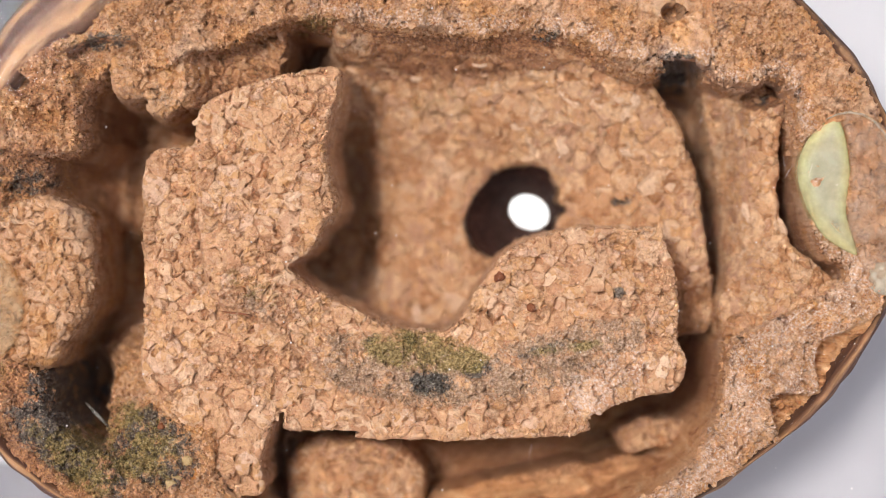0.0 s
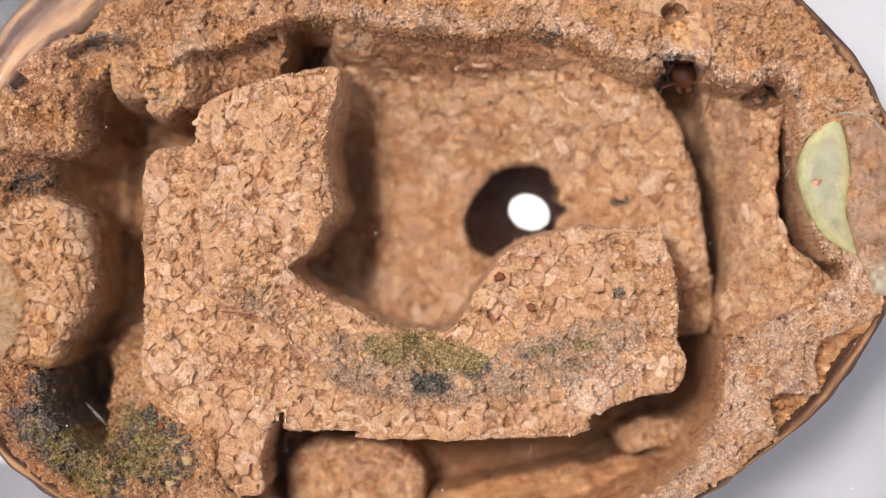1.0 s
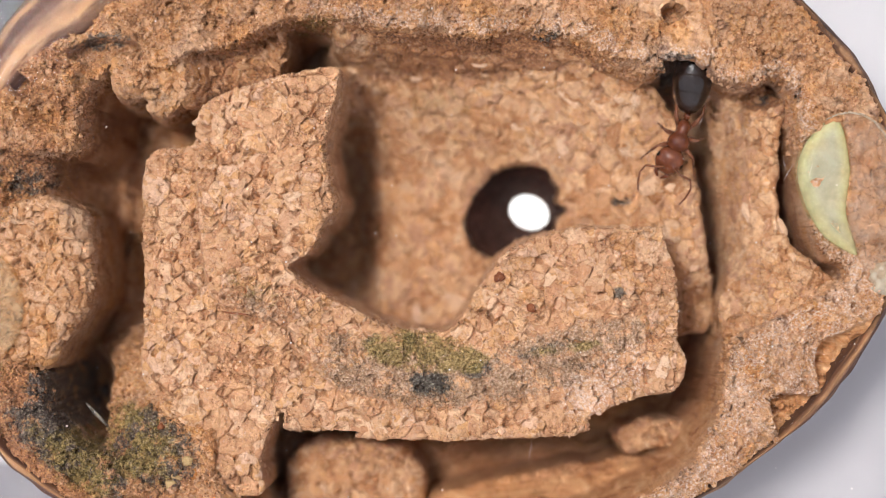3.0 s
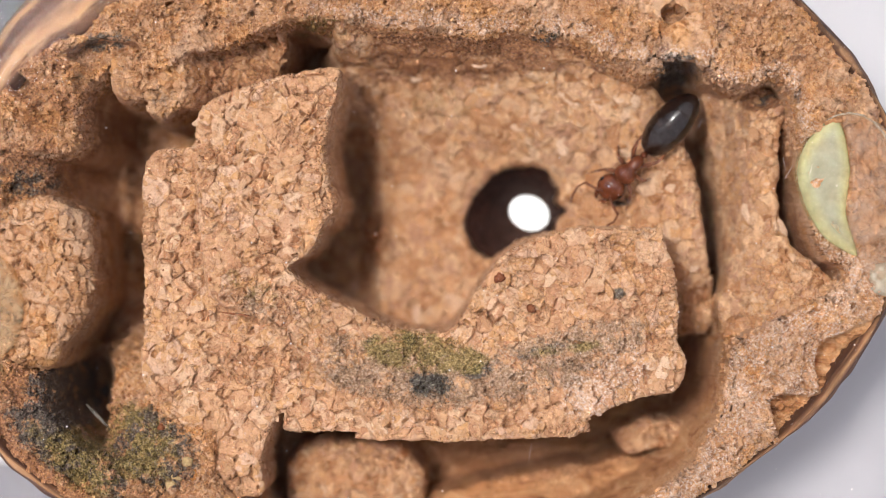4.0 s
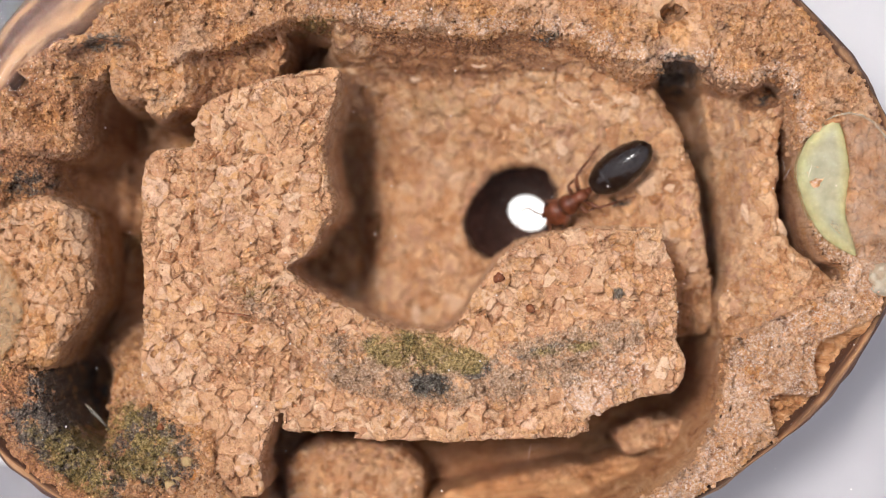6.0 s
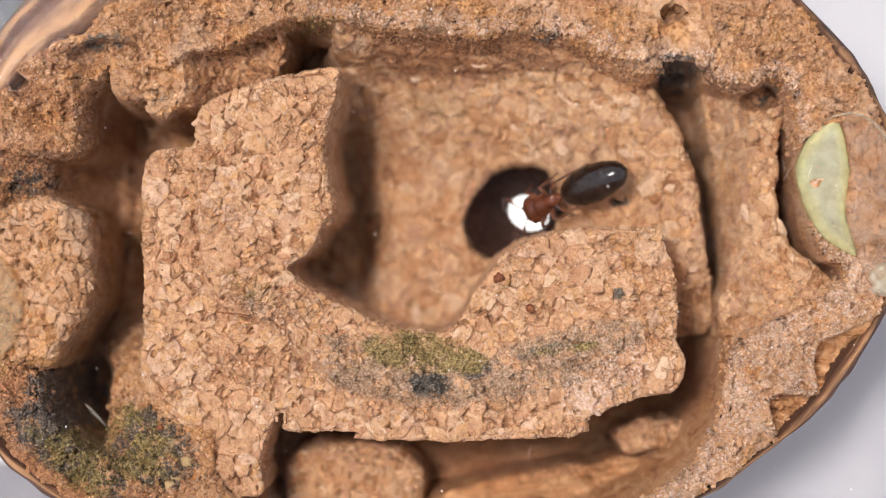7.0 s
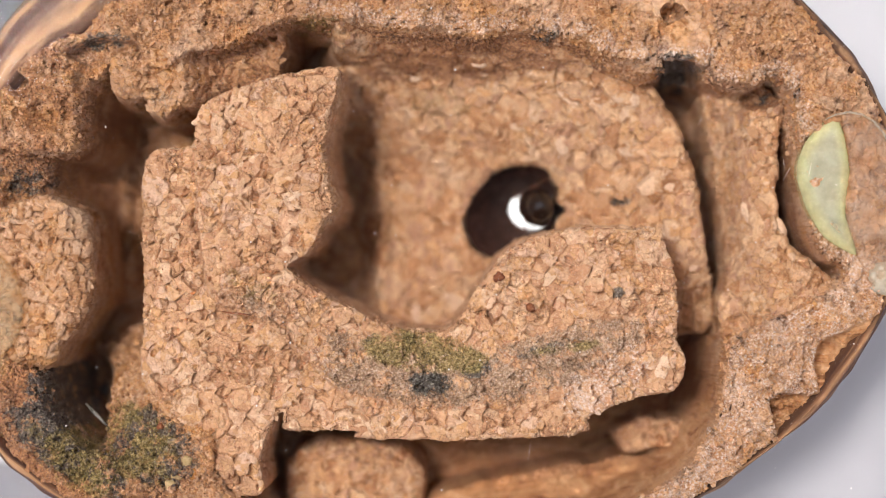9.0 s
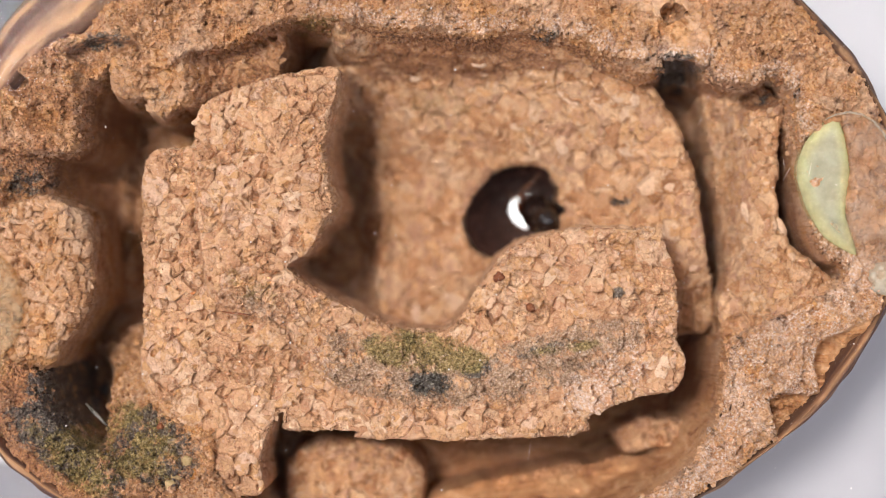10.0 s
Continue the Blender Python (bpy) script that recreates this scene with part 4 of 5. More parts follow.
    cork_piece("cork_sliver", "thin cork sliver lying by the shell wall", [(8.32, -8.83), (9.34, -8.18), (11.10, -8.13), (11.99, -8.40), 
    (11.50, -9.31), (9.94, -9.64), (8.86, -9.91)],
               lambda X, Y: -6.3 + 0.2 * np.sin(2 * X), -10.8, 0.5, 53, FLOOR_CORK, flare=0.1, count=14)


pieces()


# ---- clear resin plugs set in the rim ----
def lens_mesh(name, loop, z, rise, material, thick):
    """A domed piece with that outline."""
    c = loop.mean(0)
    n, V, F = len(loop), [], []
    prof = [(1.0, z - thick), (1.0, z), (0.97, z + rise * 0.3), (0.85, z + rise * 0.65), (0.6, z + rise * 0.9), (0.3, z + rise)]
    for f, h in prof:
        V.append(np.column_stack([c + (loop - c) * f, np.full(n, h)]))
    V = np.concatenate(V + [np.array([[c[0], c[1], z + rise]]), np.array([[c[0], c[1], z - thick]])])
    for r in range(len(prof) - 1):
        for i in range(n):
            j = (i + 1) % n
            F.append([r * n + i, r * n + j, (r + 1) * n + j, (r + 1) * n + i])
    for i in range(n):
        F.append([(len(prof) - 1) * n + i, (len(prof) - 1) * n + (i + 1) % n, len(V) - 2])
        F.append([(i + 1) % n, i, len(V) - 1])
    return mesh_from(name, V, F, material)


def wound(pts, n=4):
    loop = curve_loop(pts, n)
    turn = np.sum(loop[:, 0] * np.roll(loop[:, 1], -1) - loop[:, 1] * np.roll(loop[:, 0], -1))
    return loop if turn > 0 else loop[::-1]


def plugs():
    clear = resin_material("clear_resin", (0.80, 0.66, 0.52), 0.86, 0.15)
    green = resin_material("green_resin", (0.92, 1.0, 0.54), 0.6, 0.05)
    ob = thing("resin_plug", "clear resin plug with a pale green crescent edge", "resin plug", "resin plugs", at=(18, 2, -1))
    body = wound([(18.03, 6.06), (18.99, 6.09), (19.76, 5.63), (20.78, 4.61), (21.03, 2.06), (20.52, -0.74), (19.63, -1.88), (18.99, -0.99), 
    (18.71, -0.28), (18.18, 1.04), (18.38, 2.83), (18.26, 4.61)])
    part("plug_body", lens_mesh("plug_body", body, 0.15, 0.25, clear, 0.9), ob)
    edge = wound([(17.47, 5.88), (16.96, 5.50), (16.35, 4.74), (16.01, 3.72), (16.14, 2.70), (16.57, 1.55), (17.21, 0.59), (17.98, 0.03), 
    (18.71, -0.25), (18.46, 0.74), (18.23, 1.50), (18.26, 2.32), (18.38, 3.59), (18.18, 4.99), (17.85, 5.81)])
    P, F = slab(edge, lambda X, Y: 0.42 - 0.05 * (X - 17.5) ** 2, -0.9, 0.05, round_edge=0.5, flare=0.0, ragged=0.01)
    part("plug_edge", mesh_from("plug_edge", P, F, green, {"cloud": ramp(-reach(edge, P[:, 0], P[:, 1]), 0.05, 0.75)}), ob, "pale green crescent edge")
    foot = wound([(19.2, -0.9), (19.9, -0.6), (20.8, -0.9), (20.9, -1.9), (20.1, -2.1), (19.4, -1.8)])
    P, F = slab(foot, lambda X, Y: 0.3 + 0.1 * np.sin(9 * X) * np.cos(8 * Y), -0.9, 0.05, round_edge=0.35, flare=0.0, ragged=0.06)
    part("plug_foot", mesh_from("plug_foot", P, F, resin_material("crazed_resin", (0.86, 0.82, 0.66), 0.6, 0.05)), ob, "clear crazed resin foot")
    clear_plug = ob
    ob = thing("resin_plug", "yellowish resin plug beside the cork chunk", "resin plug", "resin plugs", at=(-20, -2, -1))
    body = wound([(-20.98, -0.10), (-19.96, -0.36), (-19.40, -0.99), (-19.04, -1.88), (-18.89, -2.90), (-19.15, -3.92), (-19.71, -4.68), 
    (-20.98, -5.07)])
    part("plug_body", lens_mesh("plug_body", body, 0.2, 0.3, resin_material("yellow_resin", (0.76, 0.64, 0.42), 0.82, 0.08), 1.0), ob)
    return clear_plug


CLEAR_PLUG = plugs()


# ---- the ant ----
RED = chitin("red_chitin", (0.085, 0.022, 0.010), (0.19, 0.055, 0.022), 0.2, 0.5)
BLACK = chitin("black_chitin", (0.007, 0.004, 0.003), (0.022, 0.010, 0.007), 0.2, 0.9)
LEG = chitin("leg_chitin", (0.10, 0.030, 0.013), (0.22, 0.08, 0.035), 0.3, 0.4)


def lathe(name, rows, material, segments=20, square=1.0):
    """A body along x: rows of x, middle height, half width, half height."""
    V, F = [], []
    for x, zc, w, h in rows:
        for i in range(segments):
            a = 2 * math.pi * i / segments
            V.append((x, w * math.cos(a), zc + h * math.sin(a)))
    for r in range(len(rows) - 1):
        for i in range(segments):
            j = (i + 1) % segments
            F.append([r * segments + i, r * segments + j, (r + 1) * segments + j, (r + 1) * segments + i])
    F.append(list(range(segments))[::-1])
    F.append([(len(rows) - 1) * segments + i for i in range(segments)])
    if rows[-1][0] < rows[0][0]:
        F = [f[::-1] for f in F]
    return mesh_from(name, np.array(V), F, material)


def egg(name, a, b, w, h, material, peak=0.45, zc=0.0, n=12, blunt=0.5):
    """An egg along x from a to b, widest at the share peak."""
    rows = []
    for i in range(n + 1):
        t = i / n
        s = t / peak * 0.5 if t < peak else 0.5 + (t - peak) / (1 - peak) * 0.5
        r = max(0.03, math.sin(math.pi * s) ** blunt)
        rows.append((a + (b - a) * t, zc, w * r, h * r))
    return lathe(name, rows, material)


def rod(name, points, radii, material, segments=8):
    """A limb through points, with a radius at each."""
    V, F = [], []
    pts = [Vector(p) for p in points]
    for i, p in enumerate(pts):
        way = (pts[min(i + 1, len(pts) - 1)] - pts[max(i - 1, 0)]).normalized()
        side = way.cross(Vector((0, 0, 1)))
        side = side.normalized() if side.length > 1e-4 else Vector((1, 0, 0))
        up = side.cross(way)
        for k in range(segments):
            a = 2 * math.pi * k / segments
            V.append(p + (side * math.cos(a) + up * math.sin(a)) * radii[i])
    for i in range(len(pts) - 1):
        for k in range(segments):
            m = (k + 1) % segments
            F.append([i * segments + k, i * segments + m, (i + 1) * segments + m, (i + 1) * segments + k])
    F += [list(range(segments))[::-1], [(len(pts) - 1) * segments + k for k in range(segments)]]
    return mesh_from(name, np.array([tuple(v) for v in V]), F, material)


part("plug_rim", rod("plug_rim", [(x, y, 0.42) for x, y in [(17.23, 5.82), (17.69, 6.05), (18.25, 6.15), (18.85, 6.05), (19.41, 5.72), 
    (19.87, 5.16), (20.23, 4.40)]], [0.03, 0.05, 0.06, 0.06, 0.06, 0.05, 0.03], resin_material("rim_resin", (0.80, 0.74, 0.60), 0.78, 0.1)), CLEAR_PLUG, "pale glossy rounded rim")


def limb_part(name, me, parent, at=(0, 0, 0), label=""):
    ob = new(name, me)
    ob.parent = parent
    ob.location = [v * MM for v in at]
    return tagged(ob, label)


def build_ant():
    ant = tagged(new("ant"), "small ant with red head and thorax, glossy black abdomen", "ant")
    moving = {"ant": ant, "legs": []}
    thorax = limb_part("thorax", lathe("thorax", [(0.72, 0.02, 0.16, 0.14), (0.66, 0.06, 0.30, 0.26), (0.52, 0.12, 0.46, 0.40), 
    (0.32, 0.16, 0.53, 0.47), (0.10, 0.15, 0.50, 0.46), (-0.10, 0.10, 0.38, 0.40),
                                                 (-0.22, 0.05, 0.30, 0.35), (-0.40, 0.07, 0.32, 0.38), (-0.62, 0.06, 0.31, 0.36), 
    (-0.78, -0.05, 0.24, 0.25), (-0.86, -0.10, 0.12, 0.12)], RED), ant)
    limb_part("petiole", lathe("petiole", [(-0.80, -0.12, 0.09, 0.09), (-0.92, -0.05, 0.14, 0.16), (-1.0, 0.05, 0.19, 0.26), 
    (-1.08, 0.0, 0.15, 0.18), (-1.2, -0.1, 0.09, 0.09)], RED, 14), ant)
    gaster = limb_part("gaster", egg("gaster", 0.02, -3.55, 0.88, 0.80, BLACK, 0.45, 0.0, 26, 0.42), ant, (-1.12, 0, -0.02), "glossy black abdomen")
    for a, b in ((0.03, 0.30), (0.285, 0.53), (0.515, 0.73), (0.715, 0.90)):
        rows = []
        for i in range(11):
            t = a + (b - a) * i / 10
            r = math.sin(math.pi * (t / 0.45 * 0.5 if t < 0.45 else 0.5 + (t - 0.45) / 0.55 * 0.5)) ** 0.42
            rows.append((0.02 - 3.57 * t, 0.0, 0.90 * r + 0.004 + 0.03 * i / 10, 0.82 * r + 0.004 + 0.03 * i / 10))
        limb_part("tergite", lathe("tergite", rows, BLACK, 28), gaster)
    head = limb_part("head", lathe("head", [(-0.16, 0, 0.16, 0.14), (-0.10, 0.02, 0.38, 0.28), (0.04, 0.04, 0.56, 0.40), (0.26, 0.05, 0.66, 0.46), 
    (0.50, 0.04, 0.68, 0.46), (0.74, 0.0, 0.62, 0.40), (0.94, -0.06, 0.50, 0.30), (1.08, -0.12, 0.36, 0.20), 
    (1.14, -0.15, 0.2, 0.1)], RED), ant, (0.72, 0, 0.02))
    for s in (1, -1):
        limb_part("eye", egg("eye", -0.13, 0.13, 0.10, 0.10, BLACK, 0.5, 0.0, 8), head, (0.42, 0.58 * s, 0.22))
        limb_part("mandible", rod("mandible", [(1.02, 0.28 * s, -0.16), (1.25, 0.26 * s, -0.2), 
    (1.42, 0.06 * s, -0.2)], [0.13, 0.11, 0.04], RED), head)
        antenna = limb_part("antenna", rod("scape", [(0, 0, 0), (0.2, 0.35 * s, 0.15), 
    (0.35, 0.85 * s, 0.2)], [0.05, 0.055, 0.06], LEG), ant, (1.5, 0.2 * s, 0.2))
        limb_part("funiculus", rod("funiculus", [(0.35, 0.85 * s, 0.2), (0.75, 0.95 * s, 0.1), (1.2, 0.8 * s, -0.1), 
    (1.55, 0.6 * s, -0.3)], [0.04, 0.045, 0.05, 0.03], LEG), antenna)
        moving["legs"].append((antenna, s * 9, 0.9, (1.5, 0.2 * s, 0.2)))
        for k, (x0, fwd) in enumerate(((0.42, 0.85), (-0.05, -0.35), (-0.45, -1.45))):
            knee = (fwd * 0.5, 0.58 * s, 0.36)
            ankle = (fwd * 1.05, 0.72 * s, -0.45)
            toe = (fwd * 1.5 + 0.05, 0.86 * s, -0.95)
            leg = limb_part("leg", rod("femur", [(0, 0, 0), (fwd * 0.25, 0.35 * s, 0.2), knee], [0.11, 0.12, 0.06], LEG), ant, (x0, 0.22 * s, -0.12))
            limb_part("tibia", rod("tibia", [knee, tuple((a + b) / 2 for a, b in zip(knee, ankle)), ankle], [0.05, 0.07, 0.04], LEG), leg)
            limb_part("tarsus", rod("tarsus", [ankle, tuple((a + b) / 2 for a, b in zip(ankle, toe)), toe], [0.04, 0.035, 0.025], LEG), leg)
            moving["legs"].append((leg, 14 if (k % 2 == 0) == (s > 0) else -14, 0.36, (x0, 0.22 * s, -0.12)))
    moving["gaster"], moving["head"] = gaster, head
    return moving


ANT = build_ant()


# ---- dust, crumbs ----
RUST = granule_material("rust_crumb", [(0.22, 0.07, 0.03), (0.27, 0.09, 0.035)])
YELLOW = granule_material("yellow_crumb", [(0.42, 0.29, 0.13), (0.50, 0.36, 0.18)])
AMBER = granule_material("amber_crumb", [(0.36, 0.14, 0.04), (0.42, 0.18, 0.05)])


def crumbs():
    for label, c, z, r, tone in (("rusty brown crumb on the cork partition", (2.55, -1.25), -0.5, 0.26, RUST), 
    ("rusty brown crumb on the cork partition", (3.98, -2.65), -0.45, 0.2, RUST),
                                 ("rusty crumb on the mouldy lining", (-12.81, -8.06), -0.6, 0.14, RUST), 
    ("rusty crumb on the mouldy lining", (-13.32, -9.87), -0.4, 0.13, RUST),
                                 ("yellowish crumb on the mouldy lining", (-11.89, -10.08), 0.36, 0.30, YELLOW), 
    ("yellowish crumb on the mouldy lining", (-11.48, -9.52), 0.38, 0.25, YELLOW),
                                 ("yellowish crumb on the mouldy lining", (-12.22, -10.64), 0.36, 0.25, YELLOW), 
    ("orange crumb on the mouldy lining", (-11.17, -10.13), 0.38, 0.3, AMBER)):
        bm = bmesh.new()
        bmesh.ops.create_icosphere(bm, subdivisions=2, radius=r)
        for v in bm.verts:
            v.co *= 1 + 0.75 * noise.noise(v.co * 7 + Vector(c).to_3d())
            v.co.z *= 0.6
        P = np.array([tuple(v.co) for v in bm.verts]) + np.array([c[0], c[1], z])
        F = [[v.index for v in f.verts] for f in bm.faces]
        bm.free()
        tagged(new("crumb", mesh_from("crumb", P, F, tone)), label, "crumb", "crumbs")


crumbs()


def slivers():
    """A brown splinter on the partition and a pale husk in the mould."""
    brown = granule_material("brown_splinter", [(0.26, 0.09, 0.04), (0.30, 0.11, 0.05)])
    splinter = rod("splinter", [(-9.95, -2.82, 0.12), (-9.5, -2.88, 0.2), (-9.05, -2.92, 0.2), (-8.65, -2.98, 0.14)], [0.02, 0.05, 0.045, 0.015], brown)
    tagged(new("splinter", splinter), "thin reddish brown splinter on the cork partition", "splinter")
    pale = resin_material("husk_skin", (0.42, 0.39, 0.34), 0.6, 0.3)
    husk = rod("husk", [(-16.55, -7.15, -2.9), (-16.2, -7.5, -2.75), (-15.85, -7.85, -2.75), (-15.45, -8.35, -2.9)], [0.02, 0.09, 0.08, 0.02], pale)
    tagged(new("husk", husk), "pale translucent husk lying in the mould", "husk")


slivers()


def cover():
    """The clear cover pane on the rim, with dust and fine scratches on it."""
    k = Nodes("clear_pane")
    k.finish(Base_Color=(1.0, 1.0, 1.0), Roughness=0.0, Transmission_Weight=1.0, IOR=1.08)
    V = np.array([(x, y, z) for z in (0.75, 1.25) for x, y in ((-27, -20), (27, -20), (27, 20), (-27, 20))])
    F = [[3, 2, 1, 0], [4, 5, 6, 7], [0, 1, 5, 4], [1, 2, 6, 5], [2, 3, 7, 6], [3, 0, 4, 7]]
    pane = new("cover_pane", mesh_from("cover_pane", V, F, k.m, smooth=False))
    pane.visible_shadow = False
    tagged(pane, "clear thin cover pane lying on the rim", "cover pane")
    rnd = np.random.RandomState(12)
    k = Nodes("dust")
    k.finish(Base_Color=(0.78, 0.75, 0.71), Roughness=0.8)
    V, F = [], []
    for i in range(360):
        x, y = rnd.uniform(-20, 20), rnd.uniform(-11.3, 11.3)
        r = 0.012 + 0.036 * rnd.rand() ** 4
        ring = [(x + r * rnd.uniform(0.6, 1.2) * math.cos(a), y + r * rnd.uniform(0.6, 1.2) * math.sin(a), 1.252) for a in np.linspace(0, 5.2, 6)]
        base = len(V)
        V += ring + [(x, y, 1.27)]
        F += [[base + j, base + (j + 1) % 6, base + 6] for j in range(6)]
    for (x, y), turn, length in (((3.88, -9.05), 80, 1.0), ((15.40, 3.43), 60, 1.0), ((15.23, 3.81), 100, 0.7), ((11.50, 5.70), 65, 0.6), 
    ((16.41, 3.55), 75, 0.7)):
        c, q, base = math.cos(radians(turn)), math.sin(radians(turn)), len(V)
        V += [(x + c * a * length - q * b, y + q * a * length + c * b, 1.253) for a, b in ((-0.5, 0.0), (0, 0.007), (0.5, 0.0), (0, -0.007))]
        F.append([base, base + 3, base + 2, base + 1])
    dust = new("dust", mesh_from("dust", np.array(V), F, k.m, smooth=False))
    tagged(dust, "fine pale dust and scratches on the cover pane", "dust", kind="stuff")


cover()


def motions():
    walk(ANT["ant"], [
        (0.0, pose(11.24 * MM, 11.77 * MM, -4.80 * MM, 0, 0, -89.5)),
        (0.6, pose(11.27 * MM, 10.44 * MM, -4.80 * MM, 0, 0, -89.0)),
        (1.0, pose(11.32 * MM, 9.43 * MM, -4.80 * MM, 0, 0, -87.8)),
        (1.5, pose(11.45 * MM, 8.33 * MM, -4.50 * MM, 0, -4, -80.4)),
        (2.0, pose(11.68 * MM, 7.29 * MM, -3.70 * MM, 0, -6, -83.9)),
        (2.5, pose(11.67 * MM, 6.31 * MM, -2.65 * MM, 0, -4, -95.7)),
        (2.7, pose(11.44 * MM, 5.77 * MM, -2.50 * MM, 0, -2, -96.9)),
        (3.2, pose(10.63 * MM, 4.87 * MM, -2.70 * MM, 0, 6, -120.4)),
        (3.8, pose(9.25 * MM, 3.93 * MM, -3.40 * MM, 0, 10, -138.3)),
        (4.0, pose(8.69 * MM, 3.72 * MM, -3.65 * MM, 0, 10, -134.3)),
        (4.2, pose(8.54 * MM, 3.44 * MM, -3.75 * MM, 0, 10, -127.3)),
        (4.5, pose(7.84 * MM, 3.21 * MM, -4.00 * MM, 0, 10, -138.5)),
        (4.7, pose(7.53 * MM, 2.86 * MM, -4.10 * MM, 0, 10, -143.0)),
        (5.0, pose(6.88 * MM, 2.66 * MM, -4.30 * MM, 0, 12, -152.8)),
        (5.2, pose(6.75 * MM, 2.53 * MM, -4.35 * MM, 0, 14, -153.3)),
        (5.5, pose(6.62 * MM, 2.34 * MM, -4.40 * MM, 0, 18, -141.3)),
        (5.7, pose(6.55 * MM, 2.34 * MM, -4.45 * MM, 0, 20, -140.1)),
        (6.2, pose(5.84 * MM, 2.21 * MM, -4.65 * MM, 0, 36, -151.2)),
        (6.8, pose(5.10 * MM, 2.11 * MM, -4.90 * MM, 0, 46, -162.8)),
        (7.0, pose(4.98 * MM, 2.22 * MM, -5.00 * MM, 0, 50, -154.8)),
        (7.2, pose(4.72 * MM, 2.22 * MM, -5.20 * MM, 0, 54, -153.5)),
        (7.5, pose(4.38 * MM, 1.86 * MM, -5.75 * MM, 0, 62, -134.8)),
        (7.7, pose(4.38 * MM, 1.98 * MM, -5.95 * MM, 0, 64, -131.9)),
        (8.0, pose(4.60 * MM, 2.10 * MM, -7.00 * MM, 0, 78, -166.3)),
        (8.2, pose(4.46 * MM, 2.01 * MM, -7.90 * MM, 0, 82, -167.6)),
        (8.5, pose(4.32 * MM, 2.16 * MM, -9.20 * MM, 0, 86, -165.9)),
        (8.7, pose(4.36 * MM, 2.10 * MM, -9.60 * MM, 0, 87, -167.5)),
        (9.0, pose(4.36 * MM, 2.04 * MM, -9.90 * MM, 0, 88, -161.7)),
        (9.2, pose(4.37 * MM, 2.02 * MM, -10.00 * MM, 0, 88, -160.8)),
        (9.5, pose(4.31 * MM, 2.00 * MM, -10.00 * MM, 0, 88, -159.9)),
        (10.0, pose(4.30 * MM, 2.10 * MM, -10.00 * MM, 0, 88, -152.2))])
    walk(ANT["gaster"], [
        (0.0, pose(-1.12 * MM, 0, -0.02 * MM, 0, 0, -0.5)),
        (0.6, pose(-1.12 * MM, 0, -0.02 * MM, 0, 0, -1.0)),
        (1.0, pose(-1.12 * MM, 0, -0.02 * MM, 0, 0, -1.5)),
        (1.5, pose(-1.12 * MM, 0, -0.02 * MM, 0, 0, -6.9)),
        (2.0, pose(-1.12 * MM, 0, -0.02 * MM, 0, 0, 1.2)),
        (2.5, pose(-1.12 * MM, 0, -0.02 * MM, 0, 4, 13.6)),
        (2.7, pose(-1.12 * MM, 0, -0.02 * MM, 0, 6, 11.6)),
        (3.2, pose(-1.12 * MM, 0, -0.02 * MM, 0, 2, 12.1)),
        (3.8, pose(-1.12 * MM, 0, -0.02 * MM, 0, 0, 8.6)),
        (4.0, pose(-1.12 * MM, 0, -0.02 * MM, 0, 0, 3.4)),
        (4.2, pose(-1.12 * MM, 0, -0.02 * MM, 0, 0, 1.7)),
        (4.5, pose(-1.12 * MM, 0, -0.02 * MM, 0, 0, 2.5)),
        (4.7, pose(-1.12 * MM, 0, -0.02 * MM, 0, 0, 6.6)),
        (5.0, pose(-1.12 * MM, 0, -0.02 * MM, 0, 0, 7.6)),
        (5.2, pose(-1.12 * MM, 0, -0.02 * MM, 0, 0, 9.7)),
        (5.5, pose(-1.12 * MM, 0, -0.02 * MM, 0, -8, 2.1)),
        (5.7, pose(-1.12 * MM, 0, -0.02 * MM, 0, -8, 0.6)),
        (6.2, pose(-1.12 * MM, 0, -0.02 * MM, 0, -14, 2.8)),
        (6.8, pose(-1.12 * MM, 0, -0.02 * MM, 0, -20, 3.6)),
        (7.0, pose(-1.12 * MM, 0, -0.02 * MM, 0, -22, -2.8)),
        (7.2, pose(-1.12 * MM, 0, -0.02 * MM, 0, -24, -4.5)),
        (7.5, pose(-1.12 * MM, 0, -0.02 * MM, 0, -30, -16.6)),
        (7.7, pose(-1.12 * MM, 0, -0.02 * MM, 0, -32, -18.4)),
        (8.0, pose(-1.12 * MM, 0, -0.02 * MM, 0, -34, -2.3)),
        (8.2, pose(-1.12 * MM, 0, -0.02 * MM, 0, -32, -1.1)),
        (8.5, pose(-1.12 * MM, 0, -0.02 * MM, 0, -18, 1.1)),
        (8.7, pose(-1.12 * MM, 0, -0.02 * MM, 0, -12, 3.4)),
        (9.0, pose(-1.12 * MM, 0, -0.02 * MM, 0, -2, -2.3)),
        (9.2, pose(-1.12 * MM, 0, -0.02 * MM, 0, -2, -13.5)),
        (9.5, pose(-1.12 * MM, 0, -0.02 * MM, 0, -2, -16.8)),
        (10.0, pose(-1.12 * MM, 0, -0.02 * MM, 0, -2, -21.6))])
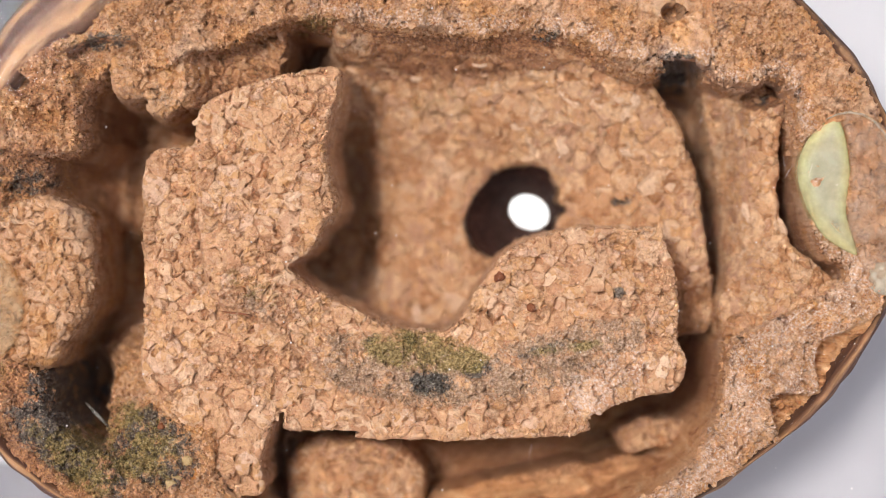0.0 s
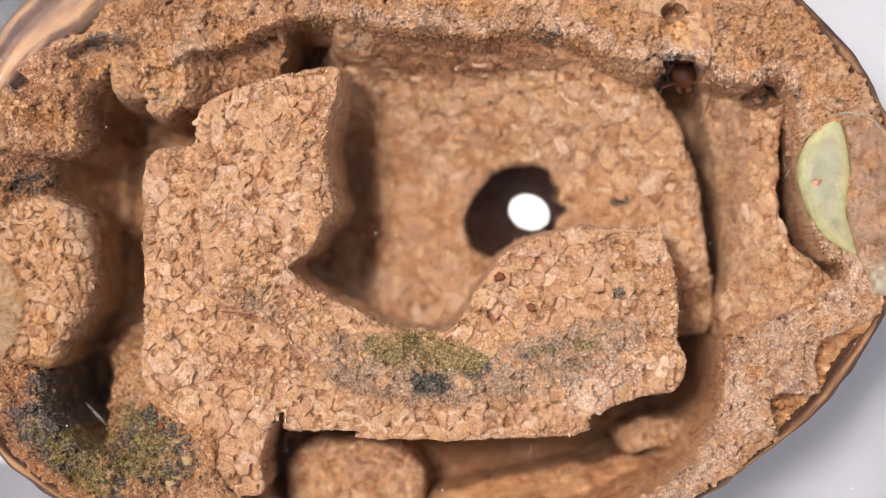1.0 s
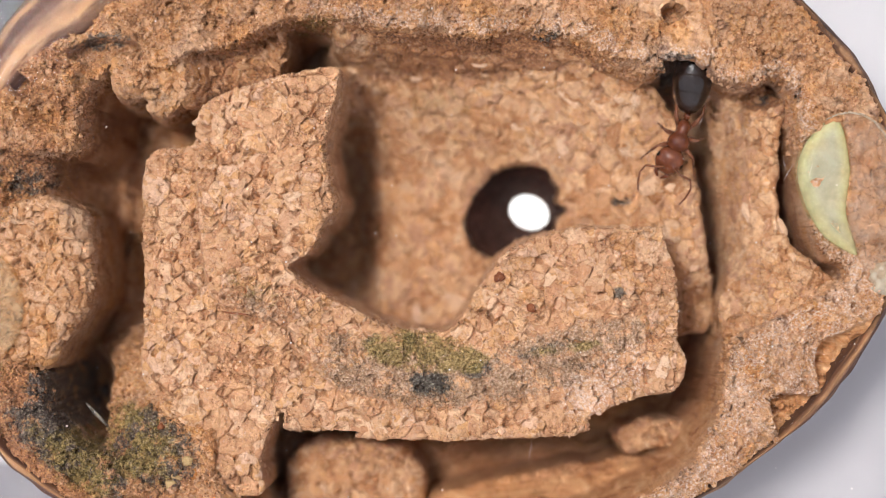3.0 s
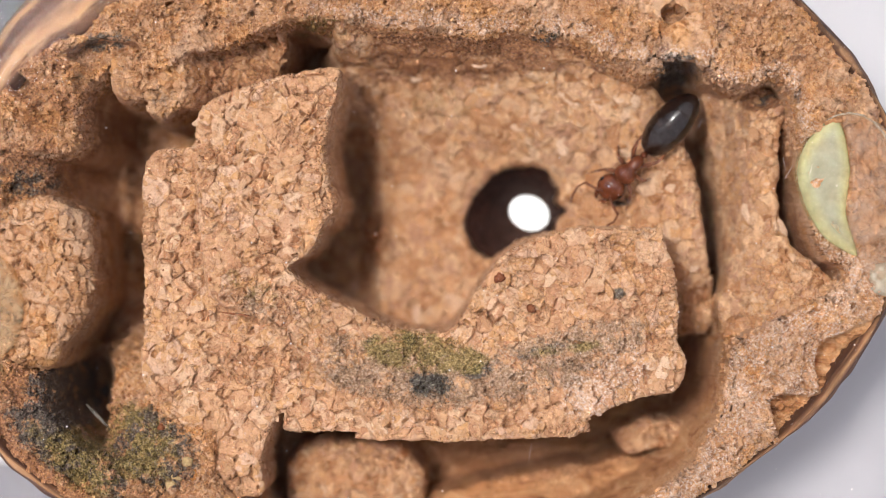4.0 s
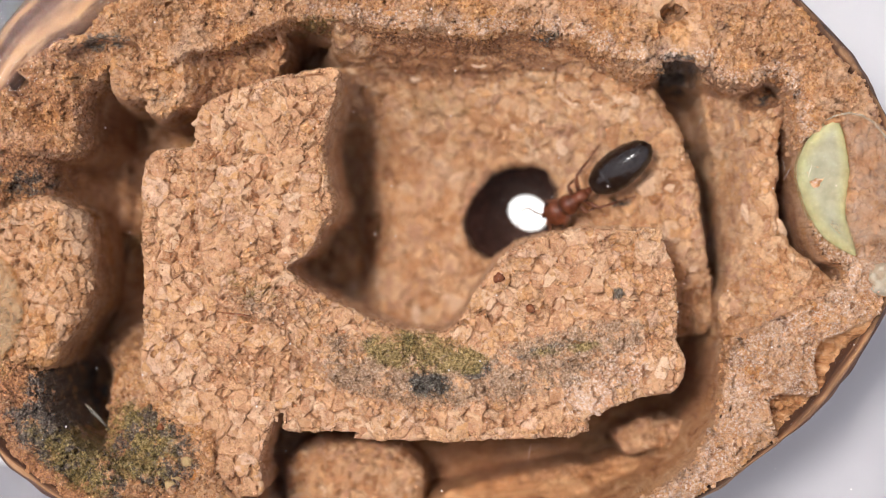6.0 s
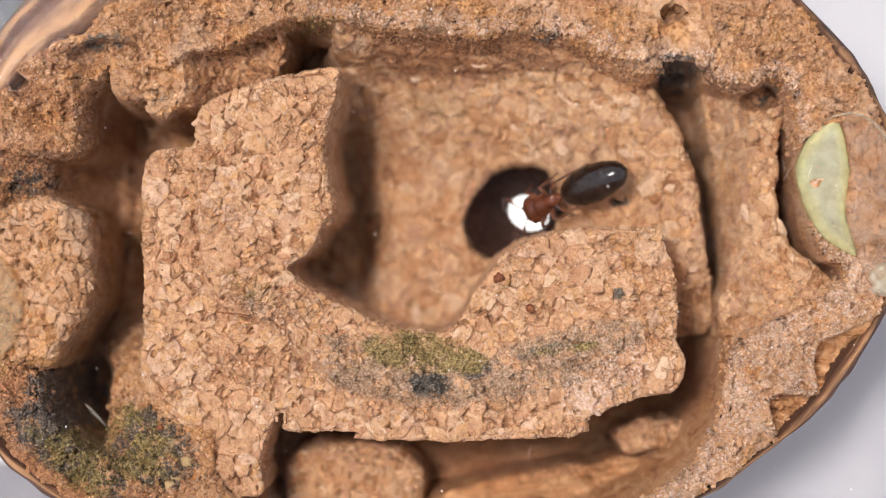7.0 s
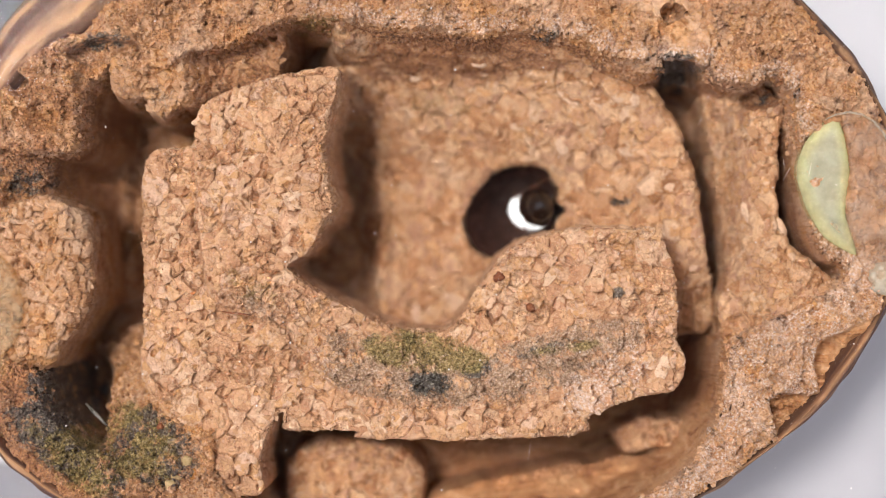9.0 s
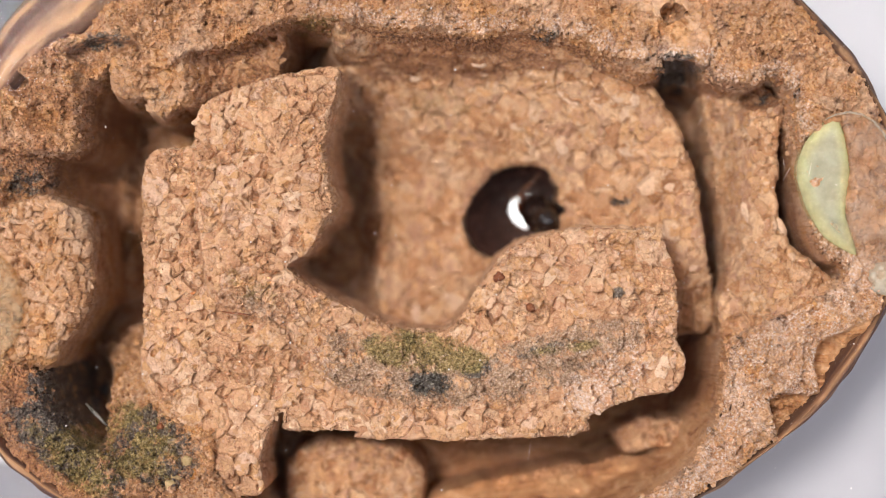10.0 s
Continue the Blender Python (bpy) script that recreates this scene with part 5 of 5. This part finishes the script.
    walk(ANT["head"], [
        (0.0, pose(0.72 * MM, 0, 0.02 * MM, 0, 10, 0.5)),
        (0.6, pose(0.72 * MM, 0, 0.02 * MM, 0, 10, 1.0)),
        (1.0, pose(0.72 * MM, 0, 0.02 * MM, 0, 10, 1.5)),
        (1.5, pose(0.72 * MM, 0, 0.02 * MM, 0, 10, 6.9)),
        (2.0, pose(0.72 * MM, 0, 0.02 * MM, 0, 10, -1.2)),
        (2.5, pose(0.72 * MM, 0, 0.02 * MM, 0, 10, -13.6)),
        (2.7, pose(0.72 * MM, 0, 0.02 * MM, 0, 10, -11.6)),
        (3.2, pose(0.72 * MM, 0, 0.02 * MM, 0, 10, -12.1)),
        (3.8, pose(0.72 * MM, 0, 0.02 * MM, 0, 10, -8.6)),
        (4.0, pose(0.72 * MM, 0, 0.02 * MM, 0, 10, -3.4)),
        (4.2, pose(0.72 * MM, 0, 0.02 * MM, 0, 10, -1.7)),
        (4.5, pose(0.72 * MM, 0, 0.02 * MM, 0, 10, -2.5)),
        (4.7, pose(0.72 * MM, 0, 0.02 * MM, 0, 10, -6.6)),
        (5.0, pose(0.72 * MM, 0, 0.02 * MM, 0, 10, -7.6)),
        (5.2, pose(0.72 * MM, 0, 0.02 * MM, 0, 10, -9.7)),
        (5.5, pose(0.72 * MM, 0, 0.02 * MM, 0, 10, -2.1)),
        (5.7, pose(0.72 * MM, 0, 0.02 * MM, 0, 10, -0.6)),
        (6.2, pose(0.72 * MM, 0, 0.02 * MM, 0, 10, -2.8)),
        (6.8, pose(0.72 * MM, 0, 0.02 * MM, 0, 10, -3.6)),
        (7.0, pose(0.72 * MM, 0, 0.02 * MM, 0, 10, 2.8)),
        (7.2, pose(0.72 * MM, 0, 0.02 * MM, 0, 10, 4.5)),
        (7.5, pose(0.72 * MM, 0, 0.02 * MM, 0, 10, 16.6)),
        (7.7, pose(0.72 * MM, 0, 0.02 * MM, 0, 10, 18.4)),
        (8.0, pose(0.72 * MM, 0, 0.02 * MM, 0, 10, 2.3)),
        (8.2, pose(0.72 * MM, 0, 0.02 * MM, 0, 10, 1.1)),
        (8.5, pose(0.72 * MM, 0, 0.02 * MM, 0, 10, -1.1)),
        (8.7, pose(0.72 * MM, 0, 0.02 * MM, 0, 10, -3.4)),
        (9.0, pose(0.72 * MM, 0, 0.02 * MM, 0, 10, 2.3)),
        (9.2, pose(0.72 * MM, 0, 0.02 * MM, 0, 10, 13.5)),
        (9.5, pose(0.72 * MM, 0, 0.02 * MM, 0, 10, 16.8)),
        (10.0, pose(0.72 * MM, 0, 0.02 * MM, 0, 10, 21.6))])
    # legs and feelers swing in turn while the ant walks
    for leg, swing, beat, at in ANT["legs"]:
        rows = []
        for i in range(0, 101):
            t = i / 10
            going = 0.4 if 5.1 < t < 6.0 or t < 1.0 else 0.25 if t > 8.9 else 1.0
            turn = swing * going * math.sin(2 * math.pi * t / beat)
            rows.append((t, pose(at[0] * MM, at[1] * MM, at[2] * MM, 0, 0, turn)))
        walk(leg, rows)


motions()
